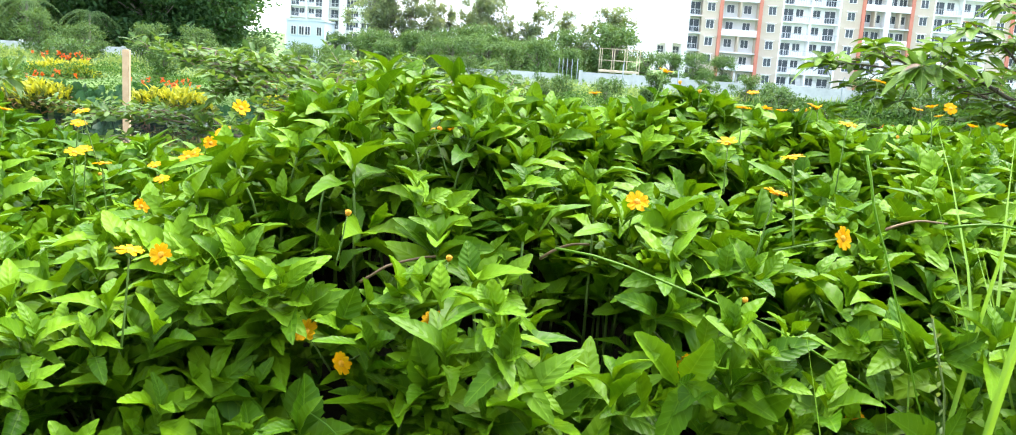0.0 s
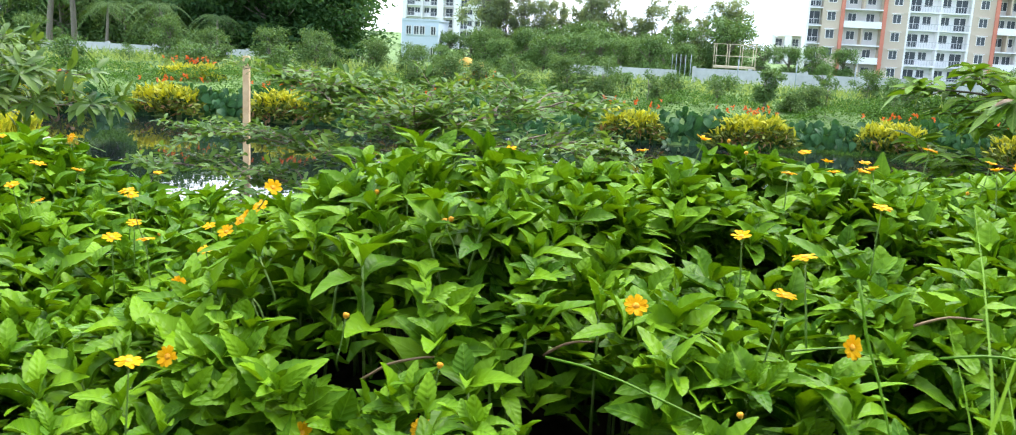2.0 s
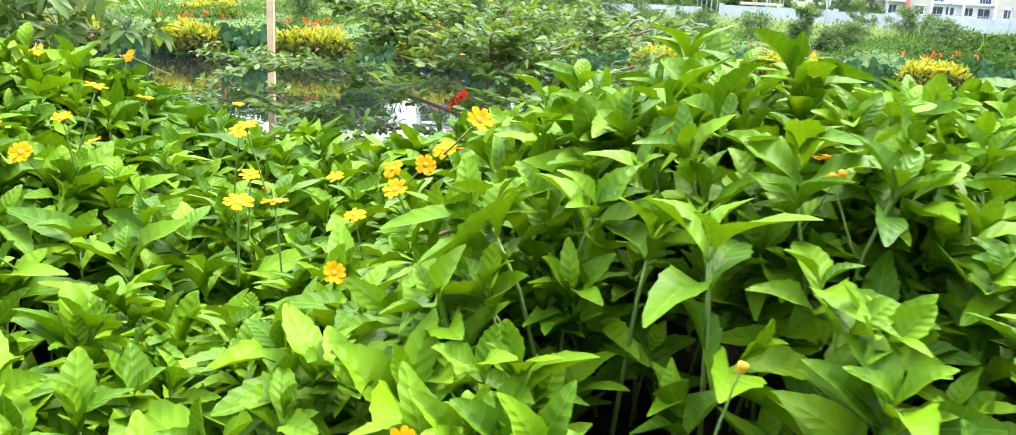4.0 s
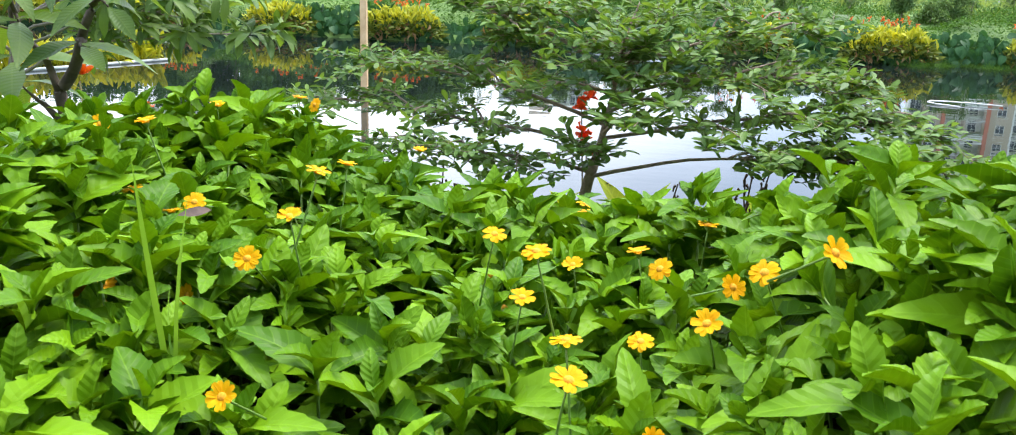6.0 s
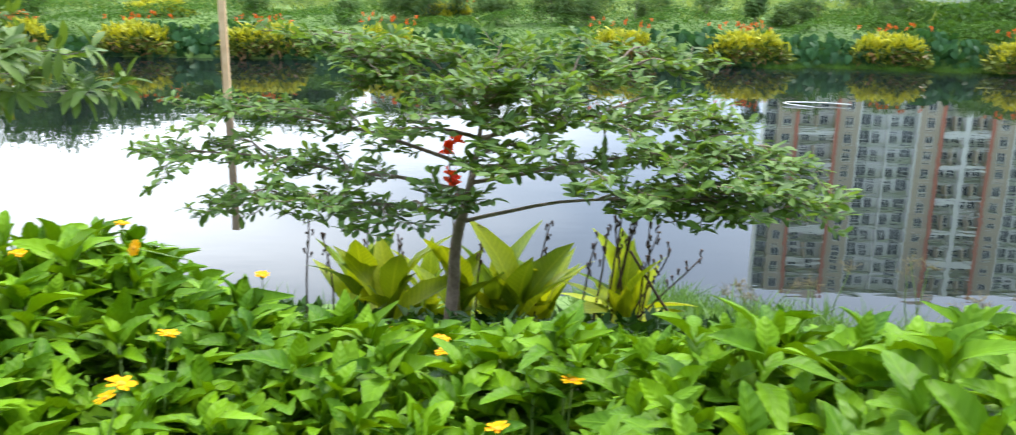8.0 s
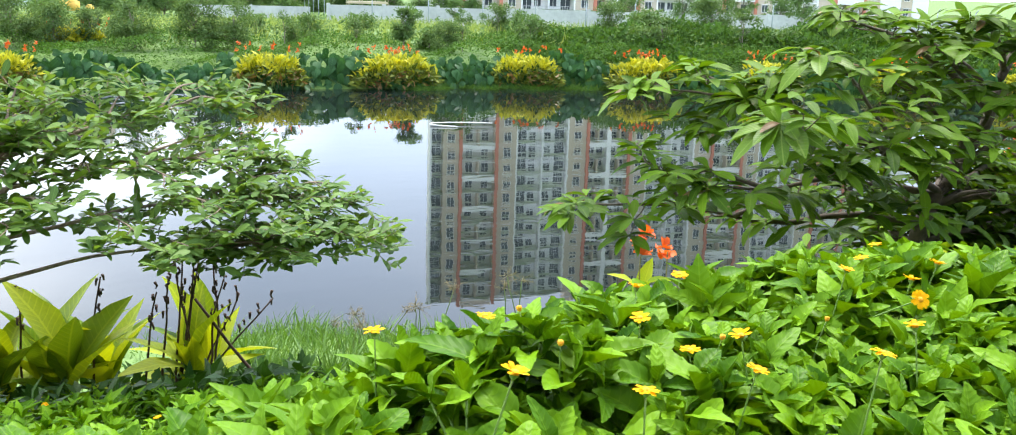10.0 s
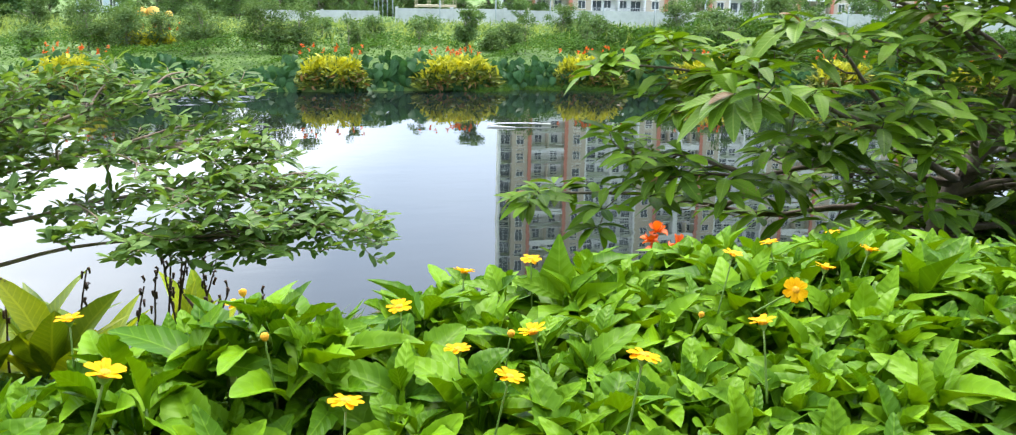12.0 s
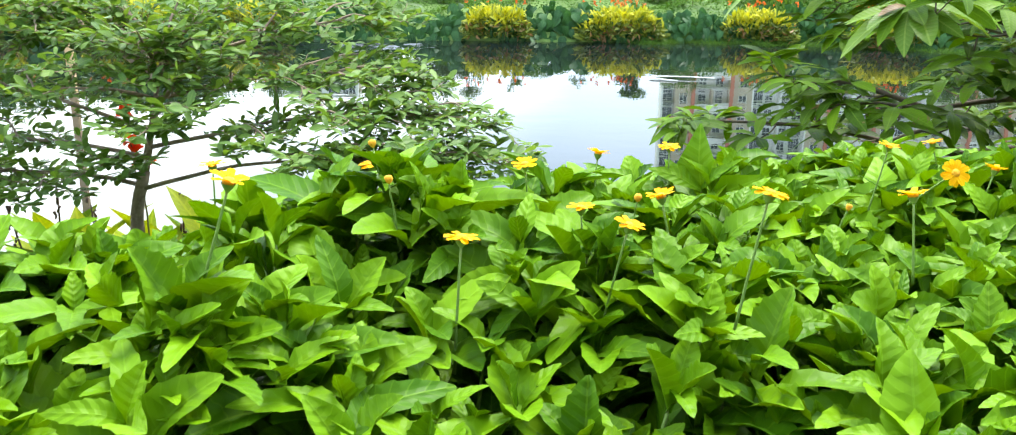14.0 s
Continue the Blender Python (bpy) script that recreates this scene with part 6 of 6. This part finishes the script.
def palm(seed):
    r = np.random.default_rng(seed)
    pm = thing("coconut_palm", "tall coconut palm with drooping fronds", "palm", group="coconut palms")
    g = Geo()
    g.tube(bent((0, 0, -0.3), (0.4, 0, 5.6), 0, 0.01, 8, r), 0.2, 0.13, 8)
    part("trunk", g, M_BARK, pm)
    for i in range(16):
        a, up = 2 * math.pi * i / 16 + r.uniform(-.2, .2), r.uniform(-0.4, 1.0)
        d = np.array([math.cos(a), math.sin(a), 0])
        t = np.linspace(0, 1, 10)[:, None]
        pts = np.array([0.4, 0, 5.6]) + d * t * 3.3 + np.array([0, 0, 1.0]) * (up * 2.2 * t - 3.0 * t * t)
        g = Geo()
        g.tube(pts, 0.04, 0.01, 4)
        side = np.cross(d, [0, 0, 1])
        for k in range(1, 10):
            for sg in (-1, 1):
                for off in (0.0, 0.5):
                    q = pts[k - 1] + (pts[k] - pts[k - 1]) * (0.5 + off)
                    g.leaves([K_BLADE[0]], [q], [unit(side * sg + d * 0.5 + np.array([0, 0, -0.55]))], [[0, 0, 1]], [1.0])
        part("frond", g, M_SHRUB, pm)
    return pm


plant([palm(1)], [(-37.8, 74, 0, 0.72), (-28.6, 74, 0, 0.62), (-33.4, 75, 0, 0.74), (-41.0, 75, 0, 1.3), (-43.2, 75, 0, 1.35)])


# ---- walls, fence, tanks ----
def wall_run(name, label, x0, y0, x1, y1, h, material, post_gap=3.0):
    n = max(1, int(math.hypot(x1 - x0, y1 - y0) / post_gap))
    wr = thing(name, label, "wall", (x0, y0, float(ground_z(x0, y0)) - 0.2), kind="structure")
    ang = math.atan2(y1 - y0, x1 - x0)
    wr.rotation_euler = (0, 0, ang)
    length = math.hypot(x1 - x0, y1 - y0)
    for i in range(n):
        g = Geo()
        g.box(i * length / n + 0.12, (i + 1) * length / n - 0.12, -0.08, 0.08, 0, h + 0.2 + 0.04 * math.sin(i * 2.3))
        part("panel", g, material, wr, smooth=False)
        g = Geo()
        g.box(i * length / n - 0.12, i * length / n + 0.12, -0.13, 0.13, 0, h + 0.32)
        part("pier", g, material, wr, smooth=False)
    return wr


wall_run("wall_1", "grey plastered boundary wall with piers", 9.0, 72, 75, 72, 1.45, M_GREYWALL, 4.0)
wall_run("wall_2", "low pale boundary wall in the distance", -1.0, 84, 9.0, 84, 1.0, M_GREYWALL, 3.5)
# the one at y -4.2 is added unseen, to darken the hedge's front
wall_run("wall_4", "unseen dark grey wall added behind the camera to block sky light", -24, -4.2, 24, -4.2, 5.2, M_DARKWALL, 4.0)
wall_run("wall_3", "weathered grey boundary wall behind the bushes", -60, 68, -21, 70, 1.0, M_GREYWALL, 3.5)
for i in range(14):
    x = 12 + i * 4.2
    fp = thing("fence_post", "thin grey steel fence post before the wall", "fence post", (x, 70.5, float(ground_z(x, 70.5)) - 0.1), "steel fence posts")
    g = Geo()
    g.tube([(0, 0, 0), (0, 0, 2.3)], 0.05, 0.05, 6)
    g.tube([(0, 0, 2.3), (0, -0.25, 2.55)], 0.045, 0.045, 6)
    part("pole", g, M_POST, fp)
for i in range(5):
    x = 8.6 + 0.05 * i
    fp = thing("fence_post", "thin grey steel fence post before the wall", "fence post", (x, 71 + 4.2 * i, float(ground_z(x, 71 + 4.2 * i)) - 0.1), "steel fence posts")
    g = Geo()
    g.tube([(0, 0, 0), (0, 0, 2.5)], 0.03, 0.03, 6)
    part("pole", g, M_POST, fp)

scaffold = thing("scaffold", "yellowish steel scaffold frame behind the wall", "scaffold", (10.8, 74, 0.0))
for x in (0.0, 1.0, 2.0, 3.0):
    for y in (0.0, 1.2):
        g = Geo()
        g.tube([(x, y, 0), (x, y, 3.4)], 0.025, 0.025, 6)
        part("upright", g, M_METAL, scaffold)
for z in (1.6, 2.5, 3.4):
    for y in (0.0, 1.2):
        g = Geo()
        g.tube([(-0.1, y, z), (3.1, y, z)], 0.022, 0.022, 6)
        part("rail", g, M_METAL, scaffold)
g = Geo()
g.box(0, 3, 0, 1.2, 1.6, 1.75)
part("platform", g, M_METAL, scaffold, smooth=False)

for i, (x, y, w_, h) in enumerate([(-12.1, 95, 1.1, 0.85), (-11.0, 95, 1.05, 0.9), (-9.7, 95.5, 0.7, 0.5)]):
    tk = thing("storage_drum", "yellow-orange storage drum on open ground", "drum", (x, y, float(ground_z(x, y)) - 0.1), "yellow storage drums")
    g = Geo()
    for z0, z1, r0, r1 in [(0, h, w_ / 2, w_ / 2), (h, h + 0.15, w_ / 2, w_ / 5)]:
        g.tube([(0, 0, z0), (0, 0, z1)], r0, r1, 14)
    part("body", g, M_TANK, tk)


# ---- apartment buildings ----
FLOOR = 3.0


def pane_mesh(w_, h, name="window"):
    """A window: frame with a mullion, set proud of the wall, and the two panes behind it."""
    fr, gl = Geo(), Geo()
    for a in ((-w_ / 2 - .08, w_ / 2 + .08, -.09, 0.02, -h / 2 - .08, -h / 2), (-w_ / 2 - .08, w_ / 2 + .08, -.09, 0.02, h / 2, h / 2 + .08), (-w_ / 2 - .08, -w_ / 2, -.09, 0.02, -h / 2, h / 2),
              (w_ / 2, w_ / 2 + .08, -.09, 0.02, -h / 2, h / 2), (-.03, .03, -.08, 0.02, -h / 2, h / 2)):
        fr.box(*a)
    gl.box(-w_ / 2, -.03, -.03, 0.015, -h / 2, h / 2)
    gl.box(.03, w_ / 2, -.03, 0.015, -h / 2, h / 2)
    return fr, gl


def apartment(name, label, at, bays, floors, parts_below, turn=0.0):
    """A slab of flats: bays of (kind, width) along its front; the low floors have windows of their own, the high ones joined."""
    ap = thing(name, label, "apartment building", at)
    ap.rotation_euler = (0, 0, turn)
    width = sum(b for _, b in bays)
    tall = floors * FLOOR
    shells = {m: Geo() for m in ("tan", "white", "red", "room", "rail", "frame_hi", "glass_hi")}
    shells["tan"].box(5, width, 1.7, 16, 0, tall + 0.3)
    fr, gl = pane_mesh(1.3, 1.35)
    fr_me, gl_me = fr.mesh("frame", M_WHITE, False), gl.mesh("pane", M_GLASS, False)
    dr, dg = pane_mesh(1.9, 2.1)
    dr_me, dg_me = dr.mesh("frame", M_WHITE, False), dg.mesh("pane", M_GLASS, False)

    def window(x, y, z, door=False):
        a, b, ma, mb = (dr, dg, dr_me, dg_me) if door else (fr, gl, fr_me, gl_me)
        if z < parts_below * FLOOR:
            ob = part("window", ma, None, ap)
            ob.location = (x, y, z)
            part("pane", mb, None, ob)
        else:
            for geo_, dest in ((a, "frame_hi"), (b, "glass_hi")):
                n0 = 0
                for v in geo_.v:
                    shells[dest].add(v + np.array([x, y, z]), [tuple(i - n0 for i in f) for f in geo_.f if n0 <= f[0] < n0 + len(v)])
                    n0 += len(v)

    x = 0.0
    for kind, w_ in bays:
        if kind == "T":
            shells["tan"].box(x, x + w_, 0, 1.7, 0, tall + 0.6)
        if kind == "P":
            shells["white"].box(x, x + w_, -0.2, 1.7, 0, tall + 0.6)
        if kind == "R":
            shells["red"].box(x, x + w_, -0.35, 0.0, 0, tall + 1.2)
            shells["tan"].box(x, x + w_, 0.0, 1.7, 0, tall + 0.6)
        if kind in "BWG":
            back_wall = Geo()
            back_wall.box(x, x + w_, 1.5, 1.7, 0, tall)
            part("recess", back_wall, M_SHADOWROOM if kind != "W" else M_WHITE, ap, "", False)
        for f in range(floors):
            z = f * FLOOR
            if kind == "T":
                window(x + w_ / 2, 0.0, z + 1.6)
                shells["white"].box(x + w_ / 2 - 0.95, x + w_ / 2 + 0.95, -0.28, 0, z + 2.42, z + 2.52)
            if kind in "BWG":
                front = -0.25 if kind == "B" else 0.0
                shells["white"].box(x, x + w_, front, 1.5, z - 0.18, z + 0.02)
                if kind == "B":
                    if f % 2:
                        shells["white"].box(x + 0.05, x + w_ - 0.05, front, front + 0.12, z + 0.02, z + 0.95)
                    else:
                        shells["tan"].box(x + w_ * 0.5 - 0.12, x + w_ * 0.5 + 0.12, front, 1.5, z + 0.02, z + 2.8)
                    window(x + w_ * 0.27, 1.5, z + 1.55)
                    window(x + w_ * 0.75, 1.5, z + 1.55)
                if kind == "W":
                    for q in (0.0, 0.49, 0.97):
                        shells["white"].box(x + w_ * q, x + w_ * q + 0.3, 0, 1.5, z + 0.02, z + 2.82)
                    window(x + w_ * 0.14, 1.5, z + 1.2, True)
                    window(x + w_ * 0.34, 1.5, z + 1.6)
                    window(x + w_ * 0.63, 1.5, z + 1.6)
                    window(x + w_ * 0.86, 1.5, z + 1.2, True)
                if kind == "G":
                    window(x + w_ * 0.5, 1.5, z + 1.3, True)
                if kind in "WG":
                    for k in range(int(w_ / 0.45)):
                        shells["rail"].box(x + k * 0.45, x + k * 0.45 + 0.05, 0.02, 0.07, z + 0.02, z + 1.0)
                    shells["rail"].box(x, x + w_, 0.0, 0.09, z + 0.98, z + 1.06)
        x += w_
    shells["white"].box(-0.2, 5, -0.1, 1.8, tall + 0.3, tall + 0.55)
    shells["white"].box(5, width + 0.2, -0.1, 16.2, tall + 0.3, tall + 0.55)
    for q in np.arange(8, width - 6, 22):
        shells["tan"].box(q, q + 6, 5, 11, tall + 0.55, tall + 3.4)
    part("wall", shells["tan"], M_TAN, ap, "tan rendered walls", False)
    part("balcony", shells["white"], M_WHITE, ap, "white balcony slabs and parapets", False)["kind"] = "stuff"
    part("fin", shells["red"], M_BRICKRED, ap, "brick-red vertical fins", False)["kind"] = "stuff"
    part("railing", shells["rail"], M_RAIL, ap, "", False)["kind"] = "stuff"
    part("window_frame", shells["frame_hi"], M_WHITE, ap, "", False)["kind"] = "stuff"
    part("window_pane", shells["glass_hi"], M_GLASS, ap, "", False)["kind"] = "stuff"
    return ap


BAYS = [("P", 0.4), ("G", 2.2), ("T", 3.0), ("R", 0.6), ("B", 6.4), ("R", 0.6), ("T", 3.6), ("W", 10.6), ("T", 3.6), ("R", 0.6), ("B", 3.7), ("P", 0.9), ("B", 3.6), ("R", 0.6), ("T", 3.6), ("W", 10.6), ("T", 3.6),
        ("R", 0.6), ("B", 6.4), ("R", 0.6), ("T", 3.6), ("W", 10.6), ("T", 3.6), ("R", 0.6), ("B", 6.4), ("R", 0.6), ("T", 3.6), ("P", 5.0), ("T", 3.0), ("P", 4.0)]
apartment("apartment_block", "tan and white apartment block with red fins and balconies", (38.3, 167, -1.2), BAYS, 19, 4)
apartment("apartment_tower", "white apartment tower with stacked balconies behind the trees", (-50.0, 262, -1.5), [("P", 1.0), ("W", 9.0), ("P", 1.5), ("G", 3), ("P", 1.5), ("W", 8.0), ("P", 0.6)], 14, 0)
apartment("apartment_tower", "pale distant apartment tower on the skyline", (58.5, 300, -1.5), [("P", 1.0), ("G", 3.0), ("P", 2.0), ("G", 3.0), ("P", 1.0)], 3, 0)

house = thing("blue_house", "plain pale blue rendered house with small windows", "house", (-20.6, 110, -1.0))
g = Geo()
g.box(0, 4.3, 0, 8, 0, 5.4)
part("wall", g, M_BLUEWALL, house, smooth=False)
g = Geo()
g.box(-0.1, 4.4, -0.1, 8.1, 5.4, 5.6)
part("roof", g, M_BLUEWALL, house, smooth=False)
fr, gl = pane_mesh(0.5, 0.9)
fr_me, gl_me = fr.mesh("frame", M_WHITE, False), gl.mesh("pane", M_GLASS, False)
for x, z in ((0.8, 4.3), (1.7, 4.3), (2.4, 4.3), (3.7, 4.3), (1.0, 1.9), (2.4, 1.9), (3.7, 1.9)):
    ob = part("window", fr_me, None, house)
    ob.location = (x, -0.02, z)
    part("pane", gl_me, None, ob)
